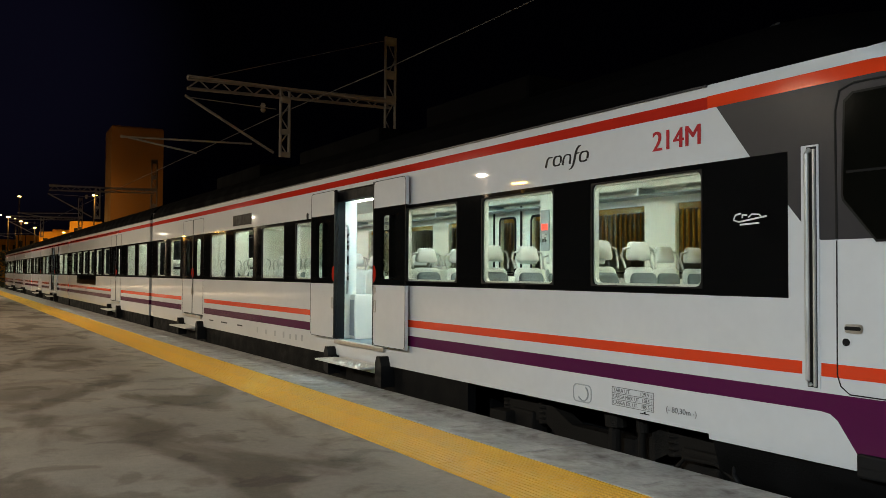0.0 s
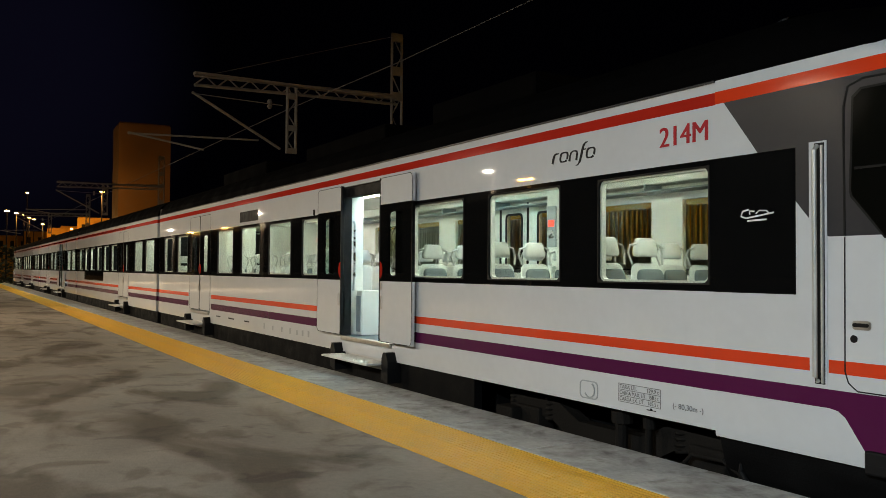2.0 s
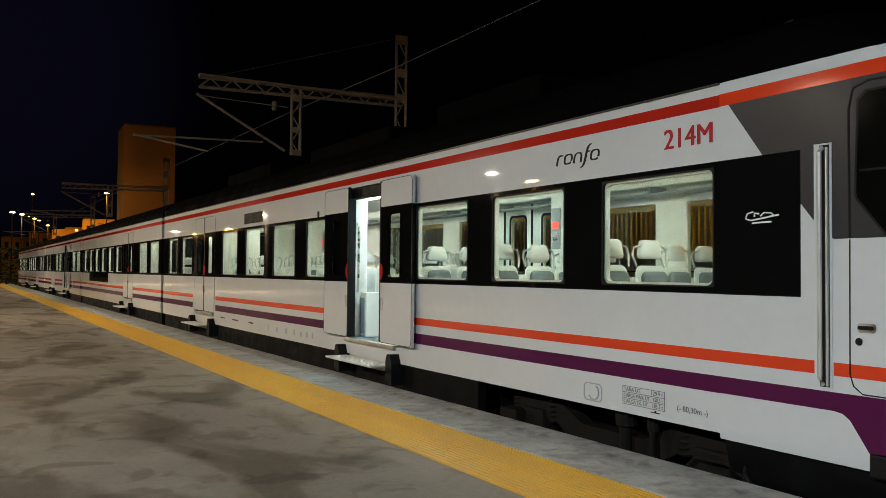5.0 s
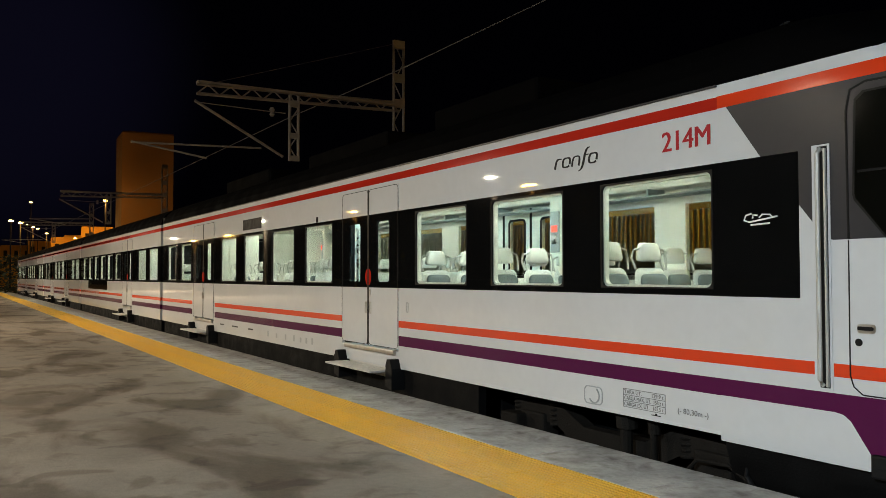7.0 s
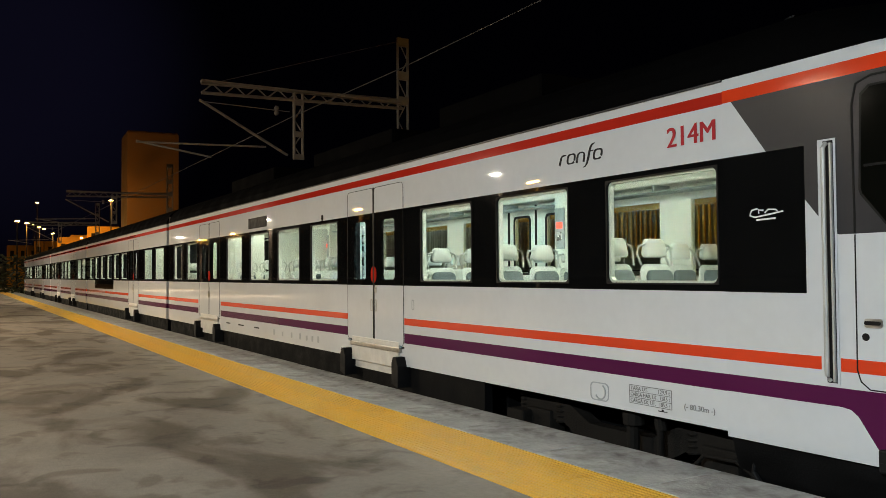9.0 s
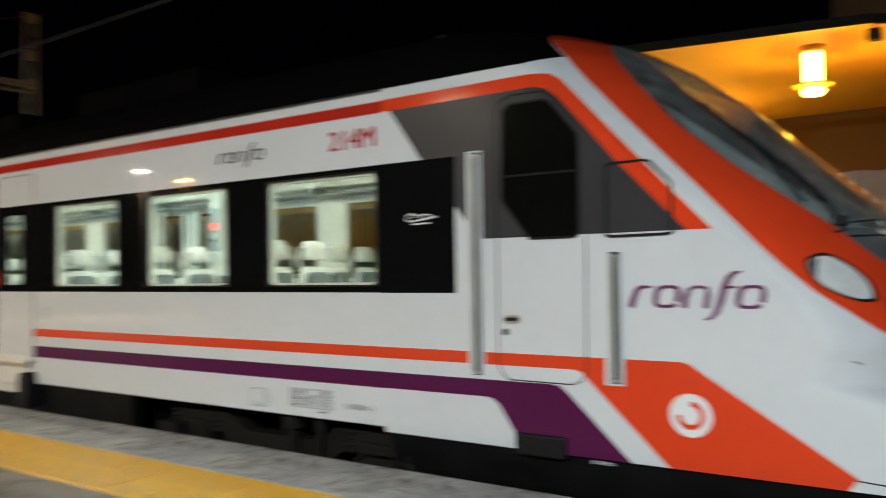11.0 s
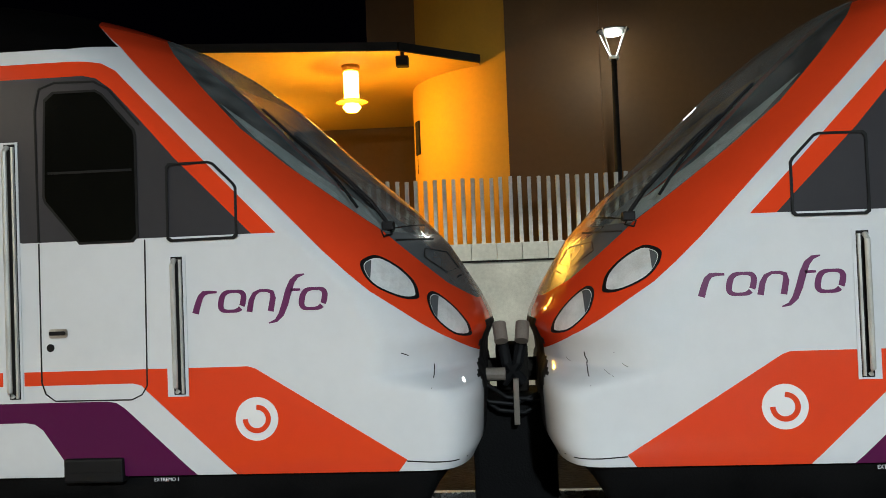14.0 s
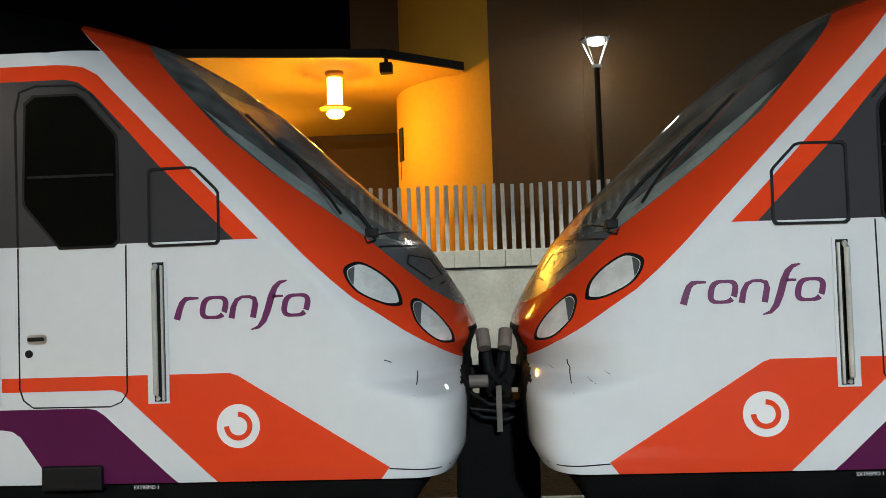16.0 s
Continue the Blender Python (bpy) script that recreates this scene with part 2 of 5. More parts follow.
def tube(bm, pts, r, n=8, mi=0):
    """A round bar through the points."""
    rings = []
    pts = [Vector(p) for p in pts]
    for i, p in enumerate(pts):
        d = (pts[min(i + 1, len(pts) - 1)] - pts[max(i - 1, 0)]).normalized()
        u = d.orthogonal().normalized() if abs(d.z) < 0.99 else Vector((1, 0, 0))
        if abs(d.z) < 0.99:
            u = d.cross(Vector((0, 0, 1))).normalized()
        w = d.cross(u)
        rings.append([bm.verts.new(p + r * (math.cos(a) * u + math.sin(a) * w)) for a in [2 * math.pi * k / n for k in range(n)]])
    for a, b in zip(rings, rings[1:]):
        for k in range(n):
            bm.faces.new((a[k], a[(k + 1) % n], b[(k + 1) % n], b[k])).material_index = mi
    for ring in (rings[0], rings[-1]):
        bm.faces.new(ring).material_index = mi
    return bm


def lathe(bm, profile, at, n=24, mi=0):
    """A turned shape about the upright axis: rows of radius and height."""
    rings = [[bm.verts.new((at[0] + r * math.cos(2 * math.pi * k / n), at[1] + r * math.sin(2 * math.pi * k / n), at[2] + z)) for k in range(n)] for r, z in profile]
    for a, b in zip(rings, rings[1:]):
        for k in range(n):
            bm.faces.new((a[k], a[(k + 1) % n], b[(k + 1) % n], b[k])).material_index = mi
    bm.faces.new(rings[0]).material_index = mi
    bm.faces.new(rings[-1]).material_index = mi
    return bm


def rounded(x0, x1, z0, z1, r, n=5):
    """The outline of a rectangle with round corners, as x and z."""
    out = []
    for cx, cz, a0 in ((x1 - r, z1 - r, 0), (x0 + r, z1 - r, 90), (x0 + r, z0 + r, 180), (x1 - r, z0 + r, 270)):
        out += [(cx + r * math.cos(radians(a0 + 90 * k / n)), cz + r * math.sin(radians(a0 + 90 * k / n))) for k in range(n + 1)]
    return out


def slab(bm, outline, y0, y1, mi=0):
    """An upright plate with the outline in x and z, between y0 and y1."""
    a = [bm.verts.new((x, y0, z)) for x, z in outline]
    b = [bm.verts.new((x, y1, z)) for x, z in outline]
    n = len(a)
    fs = [bm.faces.new(a), bm.faces.new(b[::-1])] + [bm.faces.new((a[k], b[k], b[(k + 1) % n], a[(k + 1) % n])) for k in range(n)]
    for f in fs:
        f.material_index = mi
    return bm


def ring(bm, inner, outer, y0, y1, mi=0):
    """A flat frame between two outlines of equal count."""
    n = len(inner)
    v = [[bm.verts.new((x, y, z)) for x, z in o] for o in (inner, outer) for y in (y0, y1)]
    (ia, ib, oa, ob_) = v
    for k in range(n):
        j = (k + 1) % n
        for q in ((ia[k], ia[j], oa[j], oa[k]), (ib[k], ob_[k], ob_[j], ib[j]), (ia[k], ib[k], ib[j], ia[j]), (oa[k], oa[j], ob_[j], ob_[k])):
            bm.faces.new(q).material_index = mi
    return bm


def squared(outline, x0, x1, z0, z1):
    """Each point of a rounded outline pushed out to the rectangle round it."""
    cx, cz = (x0 + x1) / 2, (z0 + z1) / 2
    out = []
    for x, z in outline:
        k = min((x1 - x0) / 2 / max(abs(x - cx), 1e-6), (z1 - z0) / 2 / max(abs(z - cz), 1e-6))
        out.append((cx + (x - cx) * k, cz + (z - cz) * k))
    return out


# ---- shape of the train ----
def shoulder(z):
    """Half the width of the train at a height."""
    return float(np.interp(z, (-0.4, 0.0, 0.24, 2.80, 2.95, 3.08, 3.18, 3.26, 3.33, 3.40, 3.48, 3.54), (1.36, 1.42, 1.47, 1.47, 1.44, 1.36, 1.24, 1.08, 0.88, 0.64, 0.34, 0.02)))


def tip(z):
    """How far the nose reaches forward at a height, in the middle."""
    return float(np.interp(z, (0.20, 0.30, 0.55, 0.74, 0.86, 0.97, 1.06, 1.20, 1.38, 1.57, 1.84, 2.23, 2.62, 2.90, 3.10, 3.25, 3.42, 3.54),
                           (-0.50, -0.45, -0.435, -0.44, -0.43, -0.38, -0.40, -0.47, -0.58, -0.70, -0.95, -1.38, -1.80, -2.17, -2.50, -2.85, -3.35, -3.85)))


def reach(z):
    """Length over which the nose rounds in, and how blunt it is."""
    return float(np.interp(z, (0.2, 0.64, 0.76, 1.0, 1.3, 1.7, 2.6, 3.28), (0.42, 0.46, 0.74, 0.70, 0.74, 0.86, 0.95, 0.90))), float(np.interp(z, (0.2, 0.64, 0.70, 0.76, 1.0, 1.4, 3.3), (4.6, 4.6, 2.9, 2.1, 1.95, 1.65, 1.6)))


BACK = -4.15
# Regions of the livery on the nose, as outlines in x and z; the first that holds a face names its paint.
SCREEN_EDGE = [(-2.80, 3.26), (-2.52, 2.96), (-2.20, 2.61), (-1.95, 2.34), (-1.65, 2.085), (-1.22, 1.76), (-1.06, 1.64)]
BAND_EDGE = [(-2.69, 2.885), (-2.50, 2.68), (-2.22, 2.39), (-1.71, 1.875), (-1.37, 1.52), (-1.23, 1.385), (-1.10, 1.27), (-0.95, 1.165), (-0.80, 1.055), (-0.64, 0.945), (-0.45, 0.785), (-0.2, 0.70)]
REGIONS = [
    (3, [(-5, 1.255), (-3.475, 1.255), (-3.475, 2.24), (-5, 2.24)]),                                              # black band
    (7, [(-1.06, 1.64), (-0.83, 1.43), (-0.67, 1.29), (-0.49, 1.17), (0.5, 1.17), (0.5, 1.64)]),                   # lower windscreen panel
    (8, [(-2.11, 2.58), (-1.86, 2.33), (-1.585, 2.09), (-1.15, 1.76), (-1.02, 1.665), (-0.90, 1.665), (-1.02, 1.76), (-1.45, 2.06), (-1.76, 2.31)]),
    (6, [*SCREEN_EDGE, (0.5, 1.64), (0.5, 3.26)]),                                                             # windscreen
    (1, [(-3.46, 3.50), (-3.15, 3.30), (-2.90, 3.07), *BAND_EDGE, (0.5, 0.70), (0.5, 3.34), (-2.92, 3.34)]),                                # pillar band
    (5, [(-5, 2.818), (-2.93, 2.825), (-2.70, 2.885), (-2.90, 3.07), (-3.15, 3.30), (-3.46, 3.50), (-2.92, 3.34), (0.5, 3.34), (0.5, 3.6), (-5, 3.6)]),                                     # roof
    (1, [(-5, 2.732), (-2.795, 2.742), (-2.726, 2.735), (-2.645, 2.69), (-2.55, 2.59), (-1.645, 1.64), (-1.795, 1.64), (-2.26, 2.12), (-2.46, 2.355), (-2.645, 2.56), (-2.735, 2.63), (-2.82, 2.65), (-5, 2.64)]),
    (4, [(-4.07, 2.645), (-3.775, 2.24), (-3.475, 2.24), (-3.475, 1.88), (-3.36, 1.74), (-3.30, 1.66), (-3.23, 1.635), (-1.795, 1.64), (-2.26, 2.12), (-2.46, 2.355), (-2.645, 2.56), (-2.735, 2.63), (-2.82, 2.65)]),
    (1, [(-5, 0.845), (-3.37, 0.845), (-3.37, 0.76), (-5, 0.76)]),
    (1, [(-3.24, 0.845), (-1.84, 0.845), (-1.793, 0.83), (-1.425, 0.60), (-0.897, 0.27), (-0.95, 0.20), (-1.928, 0.20), (-2.467, 0.71), (-2.50, 0.745), (-2.553, 0.76), (-3.24, 0.76)]),
    (2, [(-5, 0.655), (-2.72, 0.655), (-2.66, 0.645), (-2.608, 0.61), (-2.17, 0.20), (-2.93, 0.20), (-2.998, 0.30), (-3.13, 0.49), (-3.18, 0.525), (-3.24, 0.535), (-5, 0.53)]),
]
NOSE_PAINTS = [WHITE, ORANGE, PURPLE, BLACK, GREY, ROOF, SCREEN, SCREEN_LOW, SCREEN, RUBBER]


def inside(x, z, poly):
    hit, n = False, len(poly)
    for i in range(n):
        (xa, za), (xb, zb) = poly[i], poly[i - 1]
        if (za > z) != (zb > z) and x < (xb - xa) * (z - za) / (zb - za) + xa:
            hit = not hit
    return hit


def nose_point(z, s):
    """A point of the nose: s from 0 (behind the cab) over 1 (where it begins to round) to 2 (the middle of the front)."""
    w, (length, p) = shoulder(z), reach(z)
    x0 = tip(z) - length
    if s <= 1:
        return BACK + (x0 - BACK) * s, w
    a = (s - 1) * math.pi / 2
    return x0 + length * math.sin(a) ** (2 / p), w * max(math.cos(a), 0.0) ** (2 / p)


def nose_mesh():
    zs = sorted({round(float(z), 3) for z in np.r_[np.linspace(0.20, 0.66, 10), np.linspace(0.66, 0.84, 12), np.linspace(0.84, 2.80, 46), np.linspace(2.80, 3.54, 30)]})
    ss = [*np.linspace(0, 1, 10), *(1 + np.linspace(0, 1, 40)[1:] ** 1.0)]
    bm = bmesh.new()
    for side in (1, -1):
        grid = []
        for z in zs:
            grid.append([bm.verts.new((x, -side * y, z)) for x, y in (nose_point(z, s) for s in ss)])
        for a, b in zip(grid, grid[1:]):
            for k in range(len(ss) - 1):
                q = (a[k], a[k + 1], b[k + 1], b[k])
                bm.faces.new(q if side == 1 else q[::-1])
    bmesh.ops.remove_doubles(bm, verts=bm.verts, dist=0.0015)
    done = set()
    for _, poly in REGIONS:
        for i in range(len(poly)):
            (xa, za), (xb, zb) = poly[i - 1], poly[i]
            key = tuple(sorted((poly[i - 1], poly[i])))
            if key in done or math.hypot(xb - xa, zb - za) < 1e-4:
                continue
            done.add(key)
            lo, hi, bot, top = min(xa, xb) - 0.004, max(xa, xb) + 0.004, min(za, zb) - 0.004, max(za, zb) + 0.004
            faces = [f for f in bm.faces if max(v.co.x for v in f.verts) > lo and min(v.co.x for v in f.verts) < hi and max(v.co.z for v in f.verts) > bot and min(v.co.z for v in f.verts) < top]
            geom = set(faces)
            for f in faces:
                geom.update(f.edges)
                geom.update(f.verts)
            n = Vector((zb - za, 0, xa - xb)).normalized()
            bmesh.ops.bisect_plane(bm, geom=list(geom), dist=1e-5, plane_co=(xa, 0, za), plane_no=n)
    for f in bm.faces:
        c = f.calc_center_median()
        f.material_index = next((m for m, poly in REGIONS if inside(c.x, c.z, poly)), 0)
        if 0.28 < c.z < 1.0 and abs(c.y) < 0.95 and c.x > tip(c.z) - 0.05:
            f.material_index = 9                     # dark of the coupler mouth, painted black on the closed skin
        f.smooth = True
    bm.normal_update()
    out = []
    for name, keep, inset, mats in (("cab_body", lambda m, z: m not in (6, 8), 0.0, NOSE_PAINTS),
                                    ("windscreen", lambda m, z: m in (6, 8), 0.0, [WINDSCREEN]),
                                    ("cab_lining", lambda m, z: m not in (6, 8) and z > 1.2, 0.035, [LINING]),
                                    ("pillar_trim", lambda m, z: m == 8, 0.05, [TRIM])):
        b2 = bm.copy()
        bmesh.ops.delete(b2, geom=[f for f in b2.faces if not keep(f.material_index, f.calc_center_median().z)], context="FACES")
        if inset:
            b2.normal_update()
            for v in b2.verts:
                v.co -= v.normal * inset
        if len(mats) == 1:
            for f in b2.faces:
                f.material_index = 0
        me = bpy.data.meshes.new(name)
        b2.to_mesh(me)
        b2.free()
        for m in mats:
            me.materials.append(m)
        out.append(me)
    bm.free()
    return out


NOSE, GLASS_NOSE, LINING_NOSE, TRIM_NOSE = nose_mesh()


def cab_depth(x, z):
    """How far in from the flat side the nose lies at x and z."""
    w, (length, p) = shoulder(z), reach(z)
    u = (x - (tip(z) - length)) / length
    if u <= 0:
        return 1.47 - w
    return 1.47 - w * max(1 - min(u, 1) ** p, 0.0) ** (1 / p)


def on_cab(bm, outline, out, mi=0, thick=0.004, step=0.05):
    """A thin shape laid on the nose's near side, out metres proud; the outline is in x and z, y is across (near side negative)."""
    b2 = bmesh.new()
    f = b2.faces.new([b2.verts.new((x, 0, z)) for x, z in outline])
    b2.normal_update()
    bmesh.ops.triangulate(b2, faces=[f])
    xs = [p[0] for p in outline]
    zs = [p[1] for p in outline]
    for lo, hi, n in ((min(xs), max(xs), (1, 0, 0)), (min(zs), max(zs), (0, 0, 1))):
        for c in np.arange(lo + step, hi, step):
            bmesh.ops.bisect_plane(b2, geom=[*b2.verts, *b2.edges, *b2.faces], dist=1e-6, plane_co=(c * n[0], 0, c * n[2]), plane_no=n)
    r = bmesh.ops.extrude_face_region(b2, geom=list(b2.faces))
    new_v = {v for v in r["geom"] if isinstance(v, bmesh.types.BMVert)}
    pairs = {}
    for v in b2.verts:
        d = cab_depth(v.co.x, v.co.z)
        pairs[v] = bm.verts.new((v.co.x, -1.47 + d - out + (thick if v in new_v else 0), v.co.z))
    for fc in b2.faces:
        bm.faces.new([pairs[v] for v in fc.verts]).material_index = mi
    b2.free()
    return bm


def arc(cx, cz, r, a0, a1, n=24, squash=1.0):
    return [(cx + r * math.cos(radians(a0 + (a1 - a0) * k / n)), cz + squash * r * math.sin(radians(a0 + (a1 - a0) * k / n))) for k in range(n + 1)]


def stroke(path, w):
    """The outline of a bar of width w along a path in x and z."""
    left, right = [], []
    for i, p in enumerate(path):
        a, b = path[max(i - 1, 0)], path[min(i + 1, len(path) - 1)]
        d = math.hypot(b[0] - a[0], b[1] - a[1]) or 1
        nx, nz = -(b[1] - a[1]) / d, (b[0] - a[0]) / d
        left.append((p[0] + nx * w / 2, p[1] + nz * w / 2))
        right.append((p[0] - nx * w / 2, p[1] - nz * w / 2))
    return left + right[::-1]


def ribbon(path, widths):
    """The outline of a bar whose width changes along a path in x and z."""
    left, right = [], []
    for i, (p, w) in enumerate(zip(path, widths)):
        a, b = path[max(i - 1, 0)], path[min(i + 1, len(path) - 1)]
        d = math.hypot(b[0] - a[0], b[1] - a[1]) or 1
        nx, nz = -(b[1] - a[1]) / d, (b[0] - a[0]) / d
        left.append((p[0] + nx * w / 2, p[1] + nz * w / 2))
        right.append((p[0] - nx * w / 2, p[1] - nz * w / 2))
    return left + right[::-1]


def logo_shapes(x0, x1, z0, z1):
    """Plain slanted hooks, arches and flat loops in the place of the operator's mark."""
    w, h = x1 - x0, z1 - z0

    def place(u, v):
        return (x0 + u * w + v * 0.20 * h, z0 + v * h)

    def line(pts, widths):
        return ribbon([place(u, v) for u, v in pts], [k * h for k in widths])

    def flat_loop(u0, u1):
        um, r = (u0 + u1) / 2, (u1 - u0) / 2
        pts = [(um + r * math.copysign(abs(math.cos(a)) ** 0.6, math.cos(a)), 0.5 + 0.44 * math.copysign(abs(math.sin(a)) ** 0.7, math.sin(a)))
               for a in [radians(-22 + 345 * k / 30) for k in range(31)]]
        return line(pts, [0.13 + 0.13 * abs(math.cos(radians(-22 + 345 * k / 30))) for k in range(31)])
    hook = line([(0.022, 0.0), (0.030, 0.45), (0.040, 0.74), (0.060, 0.90), (0.095, 0.94), (0.155, 0.93)], [0.30, 0.28, 0.26, 0.22, 0.15, 0.10])
    arch = line([(0.425, 0.0), (0.425, 0.5), (0.440, 0.80), (0.475, 0.93), (0.53, 0.93), (0.568, 0.85), (0.583, 0.6), (0.583, 0.0)], [0.27, 0.25, 0.20, 0.13, 0.14, 0.20, 0.26, 0.27])
    tall = line([(0.585, -0.52), (0.635, -0.42), (0.665, -0.15), (0.680, 0.3), (0.690, 0.9), (0.705, 1.3), (0.735, 1.52), (0.785, 1.60)], [0.05, 0.16, 0.26, 0.30, 0.30, 0.26, 0.18, 0.06])
    bar = line([(0.70, 0.92), (0.775, 0.92)], [0.14, 0.10])
    return [hook, flat_loop(0.20, 0.365), arch, tall, bar, flat_loop(0.80, 0.965)]


def smooth_loop(pts, n=4):
    """A rounder closed outline through the points."""
    out, m = [], len(pts)
    for i in range(m):
        p = [Vector(pts[(i + k) % m]) for k in (-1, 0, 1, 2)]
        for j in range(n):
            t = j / n
            q = 0.5 * (2 * p[1] + (p[2] - p[0]) * t + (2 * p[0] - 5 * p[1] + 4 * p[2] - p[3]) * t * t + (3 * p[1] - p[0] - 3 * p[2] + p[3]) * t ** 3)
            out.append((q.x, q.y))
    return out


def text_part(name, words, size, parent, m, matrix, label="", bold=0.0):
    cu = bpy.data.curves.new(name, "FONT")
    cu.body, cu.size, cu.extrude, cu.offset = words, size, 0.0008, bold
    cu.materials.append(m)
    tmp = bpy.data.objects.new(name, cu)
    me = bpy.data.meshes.new_from_object(tmp)
    bpy.data.objects.remove(tmp)
    ob = new(name, me)
    ob.parent = parent
    ob.matrix_local = matrix
    if label:
        ob["label"] = label
    return ob


def side_text(name, words, x0, z0, width, height, parent, m, y, label="", bold=0.0):
    """Lettering on an upright side that faces -y, fitted into its width and height."""
    ob = text_part(name, words, 1.0, parent, m, Matrix.Identity(4), label)
    if bold:
        # heavier strokes: the letters twice, a little apart
        b2 = bmesh.new()
        b2.from_mesh(ob.data)
        for shift in (bold, bold * 2):
            b3 = bmesh.new()
            b3.from_mesh(ob.data)
            bmesh.ops.translate(b3, verts=b3.verts, vec=(shift, 0, -shift * 0.02))
            keep = bpy.data.meshes.new(name)
            b3.to_mesh(keep)
            b3.free()
            b2.from_mesh(keep)
        b2.to_mesh(ob.data)
        b2.free()
    xs = [v.co.x for v in ob.data.vertices]
    ys = [v.co.y for v in ob.data.vertices]
    lo, hi, bo, to = min(xs), max(xs), min(ys), max(ys)
    for v in ob.data.vertices:
        v.co = Vector((x0 + (v.co.x - lo) / (hi - lo) * width, y - 0.003 + v.co.z, z0 + (v.co.y - bo) / (to - bo) * height))
    return ob


# ---- nose with cab: built in its own space, x forward, near side at y = -1.47 ----
def cab_details(train, mirrored):
    """All that sits on the cab. mirrored: the side that faces the camera is the other one."""
    sx = -1 if mirrored else 1
    body = new("cab_body", NOSE)
    body.parent = train
    body["label"] = "white nose with orange, grey and purple paint"
    glass = new("windscreen", GLASS_NOSE)
    glass.parent = train
    glass["label"] = "raked windscreen glass with a bright sheen"
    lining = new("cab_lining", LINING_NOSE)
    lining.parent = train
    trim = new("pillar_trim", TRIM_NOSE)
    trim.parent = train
    trim["label"] = "pale grey trim inside the windscreen"
    bm = slab(bmesh.new(), [(-2.2, 1.30), (-0.95, 1.30), (-0.92, 1.50), (-1.25, 1.66), (-1.45, 1.72), (-2.0, 1.62), (-2.2, 1.60)], -0.72, 0.72)
    bmesh.ops.recalc_face_normals(bm, faces=bm.faces)
    part("dashboard", bm, LINING, train, "dark driver's desk")
    part("cab_partition", boxes((-2.9, -2.86, -1.40, 1.40, 1.2, 2.8)), LINING, train)

    def lay(name, shapes, m, label="", out=0.004, parent=None, read=False, thick=0.004):
        """Shapes on the side in view; those to be read are given left to right as seen."""
        bm = bmesh.new()
        for o in shapes:
            on_cab(bm, o, out, thick=thick)
        if mirrored:
            for v in bm.verts:
                v.co.y = -v.co.y
            bmesh.ops.reverse_faces(bm, faces=bm.faces)
        bmesh.ops.recalc_face_normals(bm, faces=bm.faces)
        return part(name, bm, m, parent or train, label)

    def seen(outline, cx):
        """Turns a mark that must read the same on either side."""
        return [(2 * cx - x, z) for x, z in outline] if mirrored else outline
    # cab side window: black frame, dark pane
    pane = [(-3.055, 2.50), (-3.00, 2.545), (-2.74, 2.545), (-2.70, 2.52), (-2.515, 2.30), (-2.505, 2.26), (-2.507, 1.665), (-2.54, 1.632), (-2.86, 1.63), (-3.065, 1.885), (-3.075, 1.92)]
    cx, cz = -2.78, 2.1
    win = lay("cab_window", [[(cx + (x - cx) * 1.06, cz + (z - cz) * 1.035) for x, z in pane]], RUBBER, "black rubber window frame", 0.006)
    lay("pane", [pane], CABGLASS, "dark glass", 0.010, win)
    lay("glazing_bar", [[(-3.05, 2.05), (-2.52, 2.05), (-2.52, 2.065), (-3.05, 2.065)]], RUBBER, "", 0.014, win)
    # folded mirror flap
    flap = [(-2.312, 2.065), (-2.292, 2.087), (-2.05, 2.092), (-2.02, 2.082), (-1.89, 1.95), (-1.875, 1.925), (-1.875, 1.63), (-1.893, 1.612), (-2.292, 1.608), (-2.314, 1.625)]
    cx, cz = -2.1, 1.85
    rim = [(cx + (x - cx) * 0.93, cz + (z - cz) * 0.93) for x, z in flap]
    bm = bmesh.new()
    n = len(flap)
    for k in range(n):
        j = (k + 1) % n
        on_cab(bm, [flap[k], flap[j], rim[j], rim[k]], 0.012, step=0.3)
    if mirrored:
        for v in bm.verts:
            v.co.y = -v.co.y
    bmesh.ops.recalc_face_normals(bm, faces=bm.faces)
    part("mirror_flap", bm, RUBBER, train, "black rubber edge of a folded mirror flap")
    # crew door seams
    door = [(-3.125, 1.63), (-3.128, 0.78), (-3.105, 0.71), (-3.045, 0.665), (-2.565, 0.662), (-2.50, 0.69), (-2.465, 0.745), (-2.455, 1.63)]
    lay("crew_door_seam", [stroke(door, 0.008)], RUBBER, "thin dark seam of the crew door", 0.003)
    lay("crew_door_upper_seam", [stroke([(-3.125, 1.64), (-3.13, 2.45), (-3.10, 2.58), (-3.0, 2.615), (-2.75, 2.61), (-2.66, 2.56), (-2.47, 2.33)], 0.014)], RUBBER, "dark rubber seam", 0.003)
    handle = lay("door_handle", [rounded(-3.075, -2.955, 1.048, 1.105, 0.02)], WORN_STEEL, "worn steel recessed handle", 0.006)
    lay("grip", [rounded(-3.07, -2.965, 1.066, 1.090, 0.011)], RUBBER, "", 0.014, handle)
    lay("lock", [arc(-3.066, 0.99, 0.024, 0, 345, 16)], RUBBER, "round lock", 0.006)
